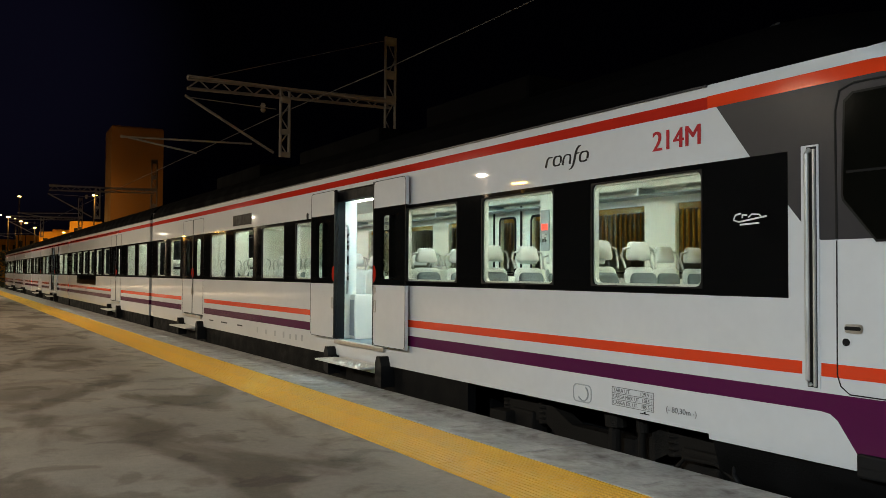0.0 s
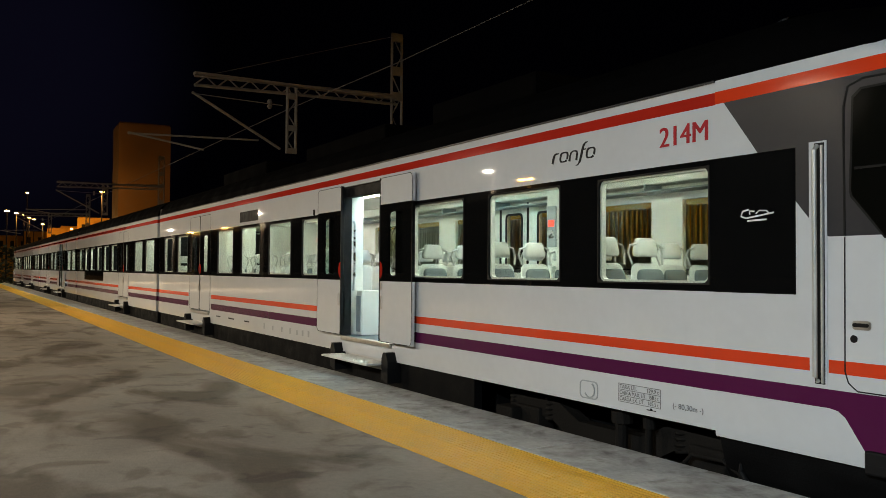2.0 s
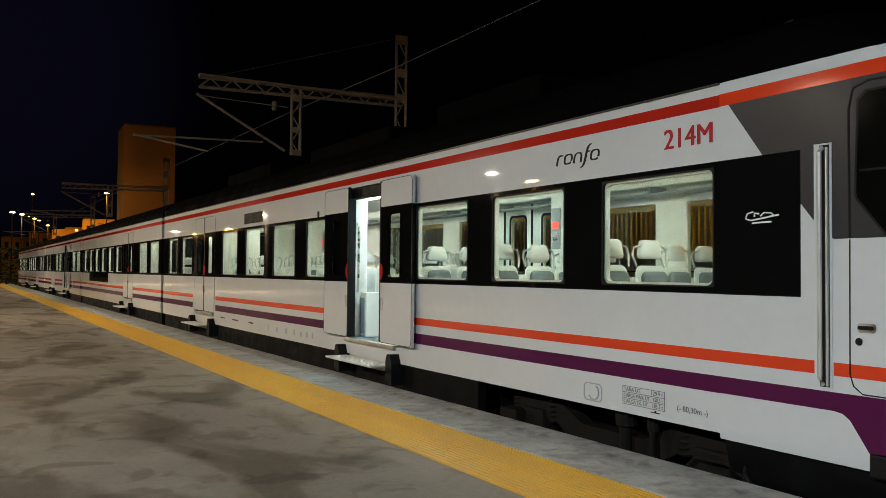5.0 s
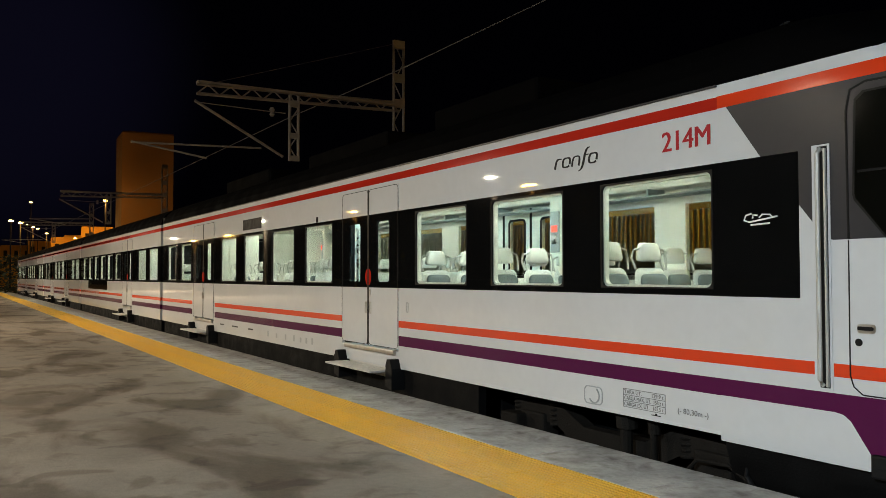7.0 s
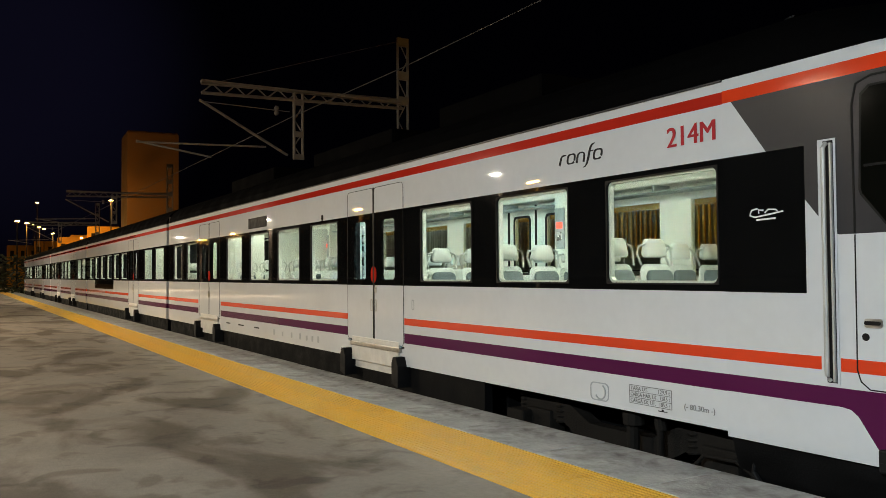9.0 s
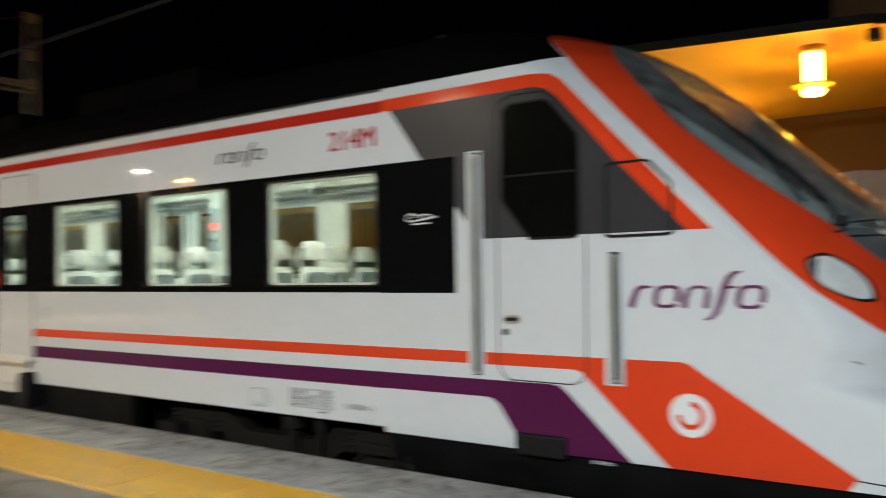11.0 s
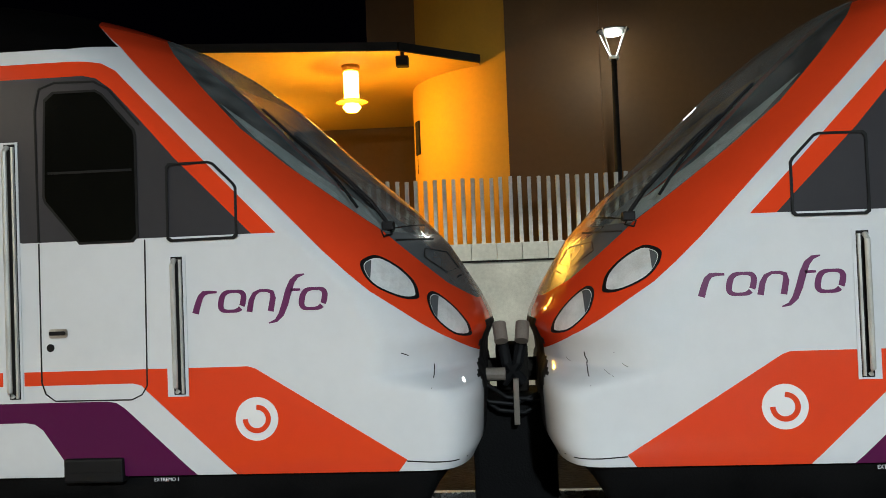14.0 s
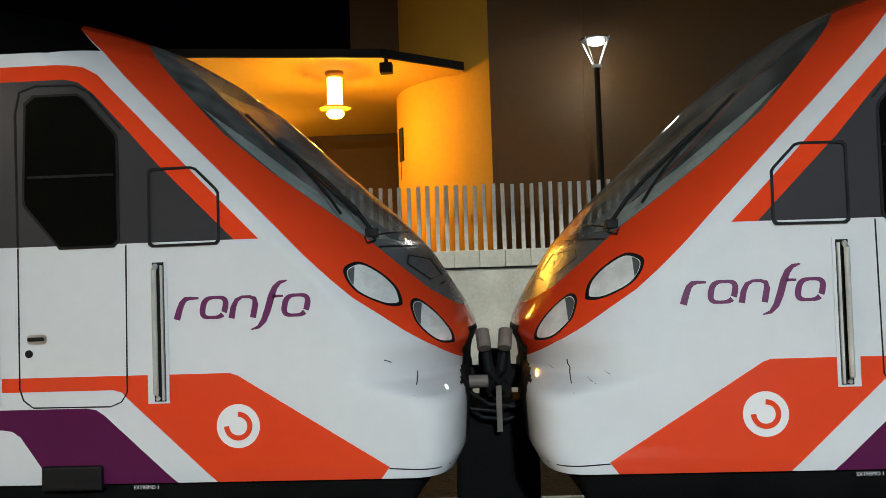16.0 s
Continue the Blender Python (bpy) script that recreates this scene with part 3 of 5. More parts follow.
    # upright grab rails in pale recesses
    for x0, x1, z0, z1 in ((-3.372, -3.245, 0.67, 2.26), (-2.335, -2.205, 0.675, 1.53)):
        xm = x0 + 0.075
        recess = lay("grab_rail", [[(x0, z0), (x1, z0), (x1, z1), (x0, z1)]], WHITE, "steel grab rail in a white recess", 0.006)
        bm = bmesh.new()
        tube(bm, [(xm - 0.012, -1.480, z0 + 0.03), (xm - 0.012, -1.512, z0 + 0.06), (xm - 0.012, -1.512, z1 - 0.06), (xm - 0.012, -1.480, z1 - 0.03)], 0.016, 10)
        box(bm, xm + 0.018, xm + 0.032, -1.495, -1.478, z0 + 0.02, z1 - 0.03)
        if mirrored:
            for v in bm.verts:
                v.co.y = -v.co.y
        bmesh.ops.recalc_face_normals(bm, faces=bm.faces)
        part("rail", bm, SATIN, recess, "brushed steel rail")
        lay("shadow_gap", [[(xm - 0.034, z0 + 0.012), (xm + 0.036, z0 + 0.012), (xm + 0.036, z1 - 0.012), (xm - 0.034, z1 - 0.012)]], RUBBER, "", 0.009, recess)
    # operator's mark and emblem
    lay("operator_mark", [seen(o, -1.752) for o in logo_shapes(-2.17, -1.345, 1.17, 1.305)], PURPLEINK, "purple slanted mark on white", 0.003, thick=0.003)
    em = lay("emblem", [arc(-1.794, 0.53, 0.130, 0, 355, 40)], WHITEINK, "round white emblem", 0.003, thick=0.003)
    lay("emblem_mark", [seen(stroke(arc(-1.794, 0.53, 0.070, -180, 90, 26), 0.030), -1.794)], ORANGE, "orange open ring", 0.007, em)
    # head lamps
    for pts in ([(-1.150, 1.43), (-1.125, 1.465), (-1.065, 1.475), (-0.96, 1.41), (-0.87, 1.32), (-0.835, 1.24), (-0.845, 1.215), (-0.92, 1.225), (-1.05, 1.29), (-1.12, 1.36)],
                [(-0.770, 1.215), (-0.745, 1.235), (-0.69, 1.20), (-0.61, 1.12), (-0.545, 1.03), (-0.525, 0.965), (-0.545, 0.95), (-0.62, 0.98), (-0.72, 1.08), (-0.76, 1.16)]):
        pts = smooth_loop(pts)
        cx, cz = sum(p[0] for p in pts) / len(pts), sum(p[1] for p in pts) / len(pts)
        lamp = lay("head_lamp", [[(cx + (x - cx) * 1.07, cz + (z - cz) * 1.07) for x, z in pts]], RUBBER, "almond-shaped head lamp in a black surround", 0.008)
        lay("lens", [[(cx + (x - cx) * 0.93, cz + (z - cz) * 0.93) for x, z in pts]], LAMPGLASS, "pale unlit lens", 0.014, lamp)
        top = min(pts)[0]
        lay("lamp_pocket", [[(x, z) for x, z in [(cx + (x - cx) * 0.90, cz + (z - cz) * 0.90) for x, z in pts] if x < top + 0.060]], SCREEN_LOW, "dark pocket beside the reflector", 0.019, lamp)
    # bumper ledge, lip under the nose and dark apron below it
    word = side_text("end_mark", "EXTREMO 1", -2.45, 0.160, 0.15, 0.022, train, WHITEINK, -1.437, "tiny white lettering")
    if mirrored:
        for v in word.data.vertices:
            v.co.x, v.co.y = -4.75 - v.co.x, -v.co.y
    bm = bmesh.new()
    rows = []
    for z, inset, back in ((0.21, 0.04, 0.06), (0.10, 0.07, 0.22), (-0.05, 0.12, 0.40), (-0.18, 0.2, 0.6), (-0.24, 0.5, 0.9)):
        row = []
        for s in np.linspace(0, 2, 40):
            x, y = nose_point(0.22, s)
            xx = x if s < 0.9 else x - back * (s - 0.9)
            row.append((xx - (0.03 if s > 0.9 else 0), max(y - inset, 0), z))
        rows.append(row)
    for sgn in (1, -1):
        vs = [[bm.verts.new((x, -sgn * y, z)) for x, y, z in r] for r in rows]
        for a, b in zip(vs, vs[1:]):
            for k in range(len(a) - 1):
                bm.faces.new((a[k], b[k], b[k + 1], a[k + 1]))
    bmesh.ops.remove_doubles(bm, verts=bm.verts, dist=0.001)
    bmesh.ops.recalc_face_normals(bm, faces=bm.faces)
    part("apron", bm, UNDER_SHADE, train, "dark apron under the nose", smooth=True)
    # step box under the crew door
    bm = boxes((-2.99, -2.62, -1.50, -1.30, 0.17, 0.315), bevel=0.015)
    box(bm, -2.98, -2.63, -1.505, -1.49, 0.215, 0.235)
    if mirrored:
        for v in bm.verts:
            v.co.y = -v.co.y
        bmesh.ops.reverse_faces(bm, faces=bm.faces)
    part("crew_step", bm, RUBBER, train, "black step box under the crew door")
    lay("lip_seam", [stroke([(-0.90, 0.262), (-0.75, 0.252), (-0.62, 0.248), (-0.52, 0.25)], 0.007)], RUBBER, "dark seam above the lip", 0.003)
    # scuffs on the bumper
    marks = ([((-0.74, 0.80), (-0.742, 0.68)), ((-0.92, 0.89), (-0.88, 0.87))] if not mirrored else
             [((-0.70, 0.84), (-0.715, 0.79)), ((-0.715, 0.79), (-0.705, 0.67)), ((-0.60, 0.79), (-0.64, 0.76)), ((-0.82, 0.87), (-0.86, 0.85)), ((-0.84, 0.72), (-0.80, 0.75)), ((-0.9, 0.79), (-0.93, 0.77))])
    for k, (p, q) in enumerate(marks):
        lay("scuff", [stroke([p, ((p[0] + q[0]) / 2 + 0.004, (p[1] + q[1]) / 2), q], 0.006 if k < 2 else 0.0025)], INK, "dark scuff on the white bumper", 0.002, thick=0.002)
    # seams of the panel below the windscreen, and its small lens cover
    for path in ([(-0.99, 1.585), (-0.90, 1.592), (-0.80, 1.60), (-0.74, 1.60)], [(-1.01, 1.672), (-0.93, 1.695), (-0.86, 1.71)], [(-0.66, 1.30), (-0.60, 1.335), (-0.56, 1.345)]):
        lay("panel_seam", [stroke(path, 0.012)], RUBBER, "", 0.004)
    cover = lay("lens_cover", [[(-0.823, 1.53), (-0.70, 1.505), (-0.62, 1.39), (-0.68, 1.36), (-0.82, 1.47)]], SCREEN_LOW, "grey glossy lens cover", 0.010)
    lay("cover_edge", [stroke([(-0.823, 1.53), (-0.70, 1.505), (-0.62, 1.39), (-0.68, 1.36), (-0.82, 1.47), (-0.823, 1.53)], 0.008)], RUBBER, "", 0.012, cover)
    # wiper on the windscreen
    s = -1 if mirrored else 1

    def on_screen(x, z, out):
        return Vector((x + out * 0.5, -s * (1.47 - cab_depth(x, z) + out * 0.5), z + out * 0.6))
    bm = bmesh.new()
    tube(bm, [on_screen(x, z, o) for x, z, o in ((-1.05, 1.67, 0.03), (-1.18, 1.81, 0.06), (-1.356, 1.986, 0.06), (-1.53, 2.15, 0.05), (-1.694, 2.302, 0.035))], 0.014)
    arm = part("wiper", bm, RUBBER, train, "black windscreen wiper")
    bm = bmesh.new()
    tube(bm, [on_screen(x, z, 0.02) for x, z in ((-1.235, 1.795), (-1.32, 1.91), (-1.42, 2.03), (-1.55, 2.17), (-1.70, 2.31), (-1.80, 2.41), (-1.91, 2.515))], 0.010)
    part("blade", bm, RUBBER, arm)
    bm = bmesh.new()
    tube(bm, [on_screen(x, z, 0.015) for x, z in ((-1.05, 1.67), (-1.02, 1.62), (-1.06, 1.60), (-1.08, 1.64))], 0.006, 6)
    part("washer_hose", bm, RUBBER, arm)
    bm = bmesh.new()
    p = on_screen(-1.05, 1.67, 0.02)
    box(bm, p.x - 0.04, p.x + 0.04, p.y - 0.05, p.y + 0.05, p.z - 0.03, p.z + 0.03, bevel=0.01)
    part("pivot", bm, RUBBER, arm)


# ---- passenger cars ----
WINDOW_Z = (1.305, 2.20)
BAND_Z = (1.257, 2.24)
DOOR_Z = (0.455, 2.585)
SKIRT = 0.24
HALF_DOOR = 0.868


def wall_cells(bm, x0, x1, zs, holes, y0, y1, paint):
    """A wall of blocks round rectangular holes; paint(x, z) gives the material index."""
    xs = sorted({x0, x1, *(h[i] for h in holes for i in (0, 1) if x0 < h[i] < x1)})
    zz = sorted(set(zs) | {h[i] for h in holes for i in (2, 3)})
    for xa, xb in zip(xs, xs[1:]):
        for za, zb in zip(zz, zz[1:]):
            xm, zm = (xa + xb) / 2, (za + zb) / 2
            if any(h[0] < xm < h[1] and h[2] < zm < h[3] for h in holes):
                continue
            box(bm, xa, xb, y0, y1, za, zb, mi=paint(xm, zm))
    bmesh.ops.remove_doubles(bm, verts=bm.verts, dist=1e-5)
    return bm


def car_paint(stripes):
    def paint(x, z):
        if BAND_Z[0] < z < BAND_Z[1]:
            return 1
        if 2.64 < z < 2.732:
            return 2
        if any(a < x < b for a, b in stripes):
            if 0.76 < z < 0.845:
                return 3
            if 0.53 < z < 0.655:
                return 4
        return 0
    return paint


def roof_mesh(x0, x1):
    bm = bmesh.new()
    zs = [2.815, 2.95, 3.02, 3.08, 3.13, 3.18, 3.22, 3.26, 3.30, 3.33, 3.40, 3.44]
    prof = [(-shoulder(z), z) for z in zs] + [(shoulder(z), z) for z in zs[::-1]]
    ends = [[bm.verts.new((x, MIDDLE + y, z)) for y, z in prof] for x in (x0, x1)]
    for k in range(len(prof) - 1):
        bm.faces.new((ends[0][k], ends[1][k], ends[1][k + 1], ends[0][k + 1]))
    for e in ends:
        bm.faces.new(e)
    bmesh.ops.recalc_face_normals(bm, faces=bm.faces)
    return bm


MOVERS = []


def make_leaf(car, xa, xb, hinge, win, slides):
    """One leaf of a sliding plug door, in the car's space."""
    bm = bmesh.new()
    holes = [(win[0], win[1], 1.315, 2.155)]
    zs = [DOOR_Z[0] + 0.03, *BAND_Z, DOOR_Z[1]]
    wall_cells(bm, xa, xb, zs, holes, SIDE - 0.006, SIDE + 0.035, lambda x, z: 1 if BAND_Z[0] < z < BAND_Z[1] else 0)
    leaf = part("door_leaf", bm, [WHITE, BLACK], car, "white sliding door leaf with a black glazed band")
    o = rounded(win[0] + 0.02, win[1] - 0.02, 1.335, 2.135, 0.05)
    bm = ring(bmesh.new(), o, squared(o, win[0], win[1], 1.315, 2.155), SIDE - 0.004, SIDE + 0.03)
    part("window_frame", bm, BLACK, leaf)
    bm = slab(bmesh.new(), rounded(win[0] + 0.01, win[1] - 0.01, 1.325, 2.145, 0.05), SIDE + 0.010, SIDE + 0.014)
    g = part("pane", bm, PANE, leaf)
    g.visible_shadow = False
    edge = xb if hinge < 0 else xa
    e = -1 if hinge < 0 else 1
    part("edge_seal", boxes((edge - 0.012, edge + 0.012, SIDE - 0.010, SIDE + 0.03, DOOR_Z[0] + 0.03, DOOR_Z[1])), RUBBER, leaf, "black rubber edge")
    xm = edge + e * 0.055
    part("grip", ring(bmesh.new(), rounded(xm - 0.018, xm + 0.018, 0.92, 1.05, 0.008), rounded(xm - 0.028, xm + 0.028, 0.905, 1.065, 0.012), SIDE - 0.012, SIDE - 0.004), WORN_STEEL, leaf, "narrow steel grip plate")
    pts = arc(edge, 1.40, 0.075, 90, 270 if e < 0 else -90, 12, 1.5)
    bm = slab(bmesh.new(), pts, SIDE - 0.010, SIDE - 0.007)
    bmesh.ops.recalc_face_normals(bm, faces=bm.faces)
    part("red_mark", bm, STRIPE_RED, leaf, "red half disc at the door's edge")
    if hinge > 0:
        part("door_button", slab(bmesh.new(), rounded(edge + 0.03, edge + 0.075, 1.15, 1.24, 0.02), SIDE - 0.016, SIDE - 0.006), STEEL, leaf, "small oval steel door button")
        part("notice", slab(bmesh.new(), rounded(edge + 0.05, edge + 0.085, 1.72, 2.06, 0.005), SIDE + 0.006, SIDE + 0.009), INGREY, leaf, "upright paper notice")
    o = rounded(xa, xb, DOOR_Z[0] + 0.03, DOOR_Z[1], 0.07)
    i_ = rounded(xa + 0.007, xb - 0.007, DOOR_Z[0] + 0.037, DOOR_Z[1] - 0.007, 0.06)
    part("outline_seal", ring(bmesh.new(), i_, o, SIDE - 0.009, SIDE - 0.005), RUBBER, leaf, "thin black seal round the leaf")
    if slides:
        MOVERS.append(("leaf", leaf, -1 if hinge < 0 else 1))
    return leaf


def make_door(car, xc, slides):
    make_leaf(car, xc - HALF_DOOR, xc - 0.012, -1, (xc - 0.66, xc - 0.24), slides)
    make_leaf(car, xc + 0.012, xc + HALF_DOOR, 1, (xc + 0.215, xc + 0.635), slides)
    for a, b, za, zb in ((xc - HALF_DOOR, xc - HALF_DOOR + 0.07, 0.46, 2.585), (xc + HALF_DOOR - 0.07, xc + HALF_DOOR, 0.46, 2.585), (xc - HALF_DOOR + 0.07, xc + HALF_DOOR - 0.07, 2.44, 2.585)):
        part("door_jamb", boxes((a, b, SIDE + 0.042, SIDE + 0.16, za, zb)), RUBBER, car, "black door jamb")
    # sill, folding step and its dark cheeks
    bm = boxes((xc - 0.72, xc + 0.80, SIDE - 0.04, SIDE + 0.05, 0.405, 0.465), bevel=0.01)
    part("door_sill", bm, WORN_STEEL, car, "worn metal door sill")
    part("step_riser", boxes((xc - 0.66, xc + 0.74, SIDE + 0.02, SIDE + 0.10, 0.10, 0.405)), STEP, car, "pale riser under the sill")
    for a, b in ((xc - 0.86, xc - 0.70), (xc + 0.76, xc + 0.93)):
        bm = bmesh.new()
        slab(bm, [(a, 0.02), (b, -0.02), (b, 0.25), (b - 0.05, 0.36), (a + 0.04, 0.36), (a, 0.28)], SIDE - 0.13, SIDE + 0.06)
        bmesh.ops.recalc_face_normals(bm, faces=bm.faces)
        part("step_cheek", bm, RUBBER, car, "black rubber cheek beside the step")
    bm = boxes((-0.69, 0.75, -0.33, 0.0, -0.012, 0.012), bevel=0.006)
    for k in range(5):
        box(bm, -0.66, 0.72, -0.31 + 0.06 * k, -0.29 + 0.06 * k, 0.012, 0.016)
    step = part("folding_step", bm, STEP, car, "grey metal folding step")
    step.location = (xc, SIDE - 0.01, 0.205)
    MOVERS.append(("step", step, xc))


def make_seat():
    """A train seat facing +x, its origin on the floor."""
    seat = new("seat")
    seat["label"] = "cream shell seat with blue-grey upholstery and headrest"
    seat.parent = front_car

    def cushion(name, m, x0, x1, y0, y1, z0, z1, r, lean, label=""):
        b = bmesh.new()
        n = 6
        o = rounded(y0, y1, z0, z1, r, n)
        for (xa, xb, k) in ((x0, x1, 0.86),):
            cy, cz = (y0 + y1) / 2, (z0 + z1) / 2
            loops = []
            for x, s in ((xa, k), (xa + 0.02, 1.0), (xb - 0.02, 1.0), (xb, k)):
                loops.append([b.verts.new((x - lean * (cz + (z - cz) * s - z0), cy + (y - cy) * s, cz + (z - cz) * s)) for y, z in o])
            for p, q in zip(loops, loops[1:]):
                for i in range(len(o)):
                    j = (i + 1) % len(o)
                    b.faces.new((p[i], p[j], q[j], q[i]))
            b.faces.new(loops[0])
            b.faces.new(loops[-1])
        bmesh.ops.recalc_face_normals(b, faces=b.faces)
        return part(name, b, m, seat, label, smooth=True)
    shell = cushion("back_shell", HEADREST, -0.06, -0.02, -0.225, 0.225, 0.42, 1.03, 0.08, 0.10, "cream plastic back shell")
    for v in shell.data.vertices:
        v.co.y *= 1 - 0.12 * (v.co.z - 0.42) / 0.6
    cushion("backrest", SEATCLOTH, -0.025, 0.04, -0.165, 0.165, 0.44, 0.975, 0.07, 0.10)
    rest = cushion("headrest", HEADREST, -0.15, -0.07, -0.160, 0.160, 1.095, 1.275, 0.05, 0.06, "cream headrest")
    for v in rest.data.vertices:
        v.co.y *= 1 - 0.28 * (v.co.z - 1.085) / 0.185
    for sy in (-1, 1):
        bm = bmesh.new()
        tube(bm, [(-0.10, sy * 0.13, 1.22), (-0.11, sy * 0.20, 1.20), (-0.11, sy * 0.225, 1.13), (-0.08, sy * 0.20, 1.02)], 0.012, 8)
        part("grab_loop", bm, SATIN, seat, "grey grab loop")
    part("cushion", boxes((0.0, 0.44, -0.22, 0.22, 0.38, 0.47), bevel=0.03), SEATCLOTH, seat, smooth=True)
    part("pedestal", boxes((0.1, 0.32, -0.10, 0.10, 0.0, 0.38), bevel=0.02), INGREY, seat)
    return seat


def make_car(x0, x1, windows, doors, stripes, label, opening=(), full=True, low_panel=None, band_end=None):
    car = thing("train_car", label, "train car", "cars of the train")
    holes = [(a, b, *WINDOW_Z) for a, b in windows] + [(d - HALF_DOOR, d + HALF_DOOR, *DOOR_Z) for d in doors]
    zs = [SKIRT, 0.53, 0.655, 0.76, 0.845, *BAND_Z, 2.64, 2.732, 2.815]
    xs_extra = [x for s in stripes for x in s]
    bm = bmesh.new()
    cuts = [(x, x, 0, 0) for x in xs_extra]
    wall_cells(bm, x0, x1, zs, holes + [(x, x, SKIRT, SKIRT) for x in xs_extra], SIDE, SIDE + 0.07, car_paint(stripes))
    part("side_wall", bm, [WHITE, BLACK, STRIPE_RED, ORANGE, PURPLE], car, "white side with black window band and coloured stripes")
    part("roof", roof_mesh(x0, x1), ROOF, car, "roof coloured near black to look unlit")
    # far side, floor and ceiling within
    far = MIDDLE + 1.40
    fw = [(a + 0.02, b - 0.02, 1.36, 2.30) for a, b in windows] + [(d - 0.73, d - 0.32, 1.40, 2.29) for d in doors] + [(d + 0.10, d + 0.51, 1.40, 2.29) for d in doors]
    bm = bmesh.new()
    wall_cells(bm, x0, x1, [0.24, 2.815], fw, far, far + 0.07, lambda x, z: 0)
    part("far_wall", bm, INWHITE, car, "white inner wall with windows")
    for a, b, za, zb in fw:
        g = part("far_window", slab(bmesh.new(), rounded(a, b, za, zb, 0.06), far + 0.02, far + 0.026), PANE, car)
        g.visible_shadow = False
    part("floor", boxes((x0, x1, SIDE + 0.07, far, 0.38, 0.45)), INFLOOR, car, "blue-grey floor")
    bm = boxes((x0, x1, SIDE + 0.07, far, 2.64, 2.70))
    for ya, yb in ((SIDE + 0.07, SIDE + 0.36), (far - 0.30, far)):
        box(bm, x0, x1, ya, yb, 2.48, 2.64, bevel=0.03)
    part("ceiling", bm, INWHITE, car, "white ceiling")
    for ya in (far - 0.36,):
        bm = boxes((x0 + 0.4, x1 - 0.3, ya, ya + 0.30, 2.38, 2.40), bevel=0.008)
        for xk in np.arange(x0 + 0.8, x1 - 0.4, 1.62):
            box(bm, xk, xk + 0.03, ya, ya + 0.28, 2.395, 2.48)
        part("luggage_rack", bm, INGREY, car, "grey luggage rack under the ceiling")
    part("end_wall", boxes((x1 - 0.06, x1, SIDE + 0.07, far, 0.45, 2.64)), INWHITE, car)
    for yy in (SIDE + 0.55, MIDDLE - 0.25):
        part("light_strip", boxes((x0 + 0.3, x1 - 0.3, yy - 0.03, yy + 0.03, 2.625, 2.638)), TUBE, car, "glowing ceiling light strip")
    for d in doors:
        if d != DOOR_1:
            for xx in (d - 0.97, d + 0.97):
                for ya, yb in ((SIDE + 0.09, SIDE + 0.95), (far - 0.95, far - 0.01)):
                    part("partition", boxes((xx - 0.02, xx + 0.02, ya, yb, 0.45, 2.46)), INWHITE, car, "white partition beside the door")
        if d in opening:
            part("vestibule_light", boxes((d - 0.5, d + 0.5, SIDE + 0.9, SIDE + 1.1, 2.60, 2.62)), TUBE_COLD, car, "cold white light over the doorway")
    # glazing
    for a, b in windows:
        o = rounded(a + 0.012, b - 0.012, WINDOW_Z[0] + 0.012, WINDOW_Z[1] - 0.012, 0.055)
        w = part("window", ring(bmesh.new(), o, squared(o, a, b, *WINDOW_Z), SIDE - 0.004, SIDE + 0.020), RUBBER, car, "window with round corners in the black band")
        inner = rounded(a + 0.03, b - 0.03, WINDOW_Z[0] + 0.03, WINDOW_Z[1] - 0.03, 0.05)
        part("reveal", ring(bmesh.new(), inner, squared(inner, a, b, *WINDOW_Z), SIDE + 0.022, SIDE + 0.068), INWHITE, w, "pale inner window frame")
        g = part("pane", slab(bmesh.new(), rounded(a + 0.004, b - 0.004, WINDOW_Z[0] + 0.004, WINDOW_Z[1] - 0.004, 0.05), SIDE + 0.012, SIDE + 0.017), PANE, w)
        g.visible_shadow = False
    for d in doors:
        make_door(car, d, d in opening)
    # skirt beneath, the shade under the car put into its colour
    part("underfloor", boxes((x0 + 0.05, x1 - 0.05, SIDE + 0.07, far, 0.22, 0.26), (x0 + 0.3, x1 - 3.6, MIDDLE - 0.9, MIDDLE + 0.9, -0.4, 0.22)), UNDER_SHADE, car, "dark underfloor")
    part("underskirt", boxes((x0 + 0.05, (x1 - 3.3 if full else x1 - 0.05), SIDE + 0.05, SIDE + 0.15, -0.25, SKIRT)), UNDER_SHADE, car, "dark underfloor skirt")
    part("gutter", boxes((x0, x1, SIDE - 0.012, SIDE + 0.02, 2.806, 2.822)), GREY, car, "thin dark roof gutter")
    if low_panel:
        a, b = low_panel
        part("low_window", slab(bmesh.new(), [(a, 0.93), (b, 0.93), (b, 1.27), (a, 1.27)], SIDE - 0.004, SIDE + 0.01), BLACK, car, "black glazed panel reaching lower")
    return car


DOOR_1, DOOR_2 = -10.08, -18.62
WINDOWS = [(-5.43, -4.20), (-7.13, -5.94), (-8.775, -7.605), (-12.42, -11.32), (-14.02, -12.92), (-15.62, -14.48), (-17.22, -16.14), (-20.75, -19.74), (-22.18, -21.23)]
front_car = make_car(-22.78, BACK, WINDOWS, [DOOR_1, DOOR_2], [(-22.78, -19.6), (-17.68, -10.95), (-9.21, BACK)],
                     "white end car, black window band, orange and purple stripes, lit inside", opening=(DOOR_1,))


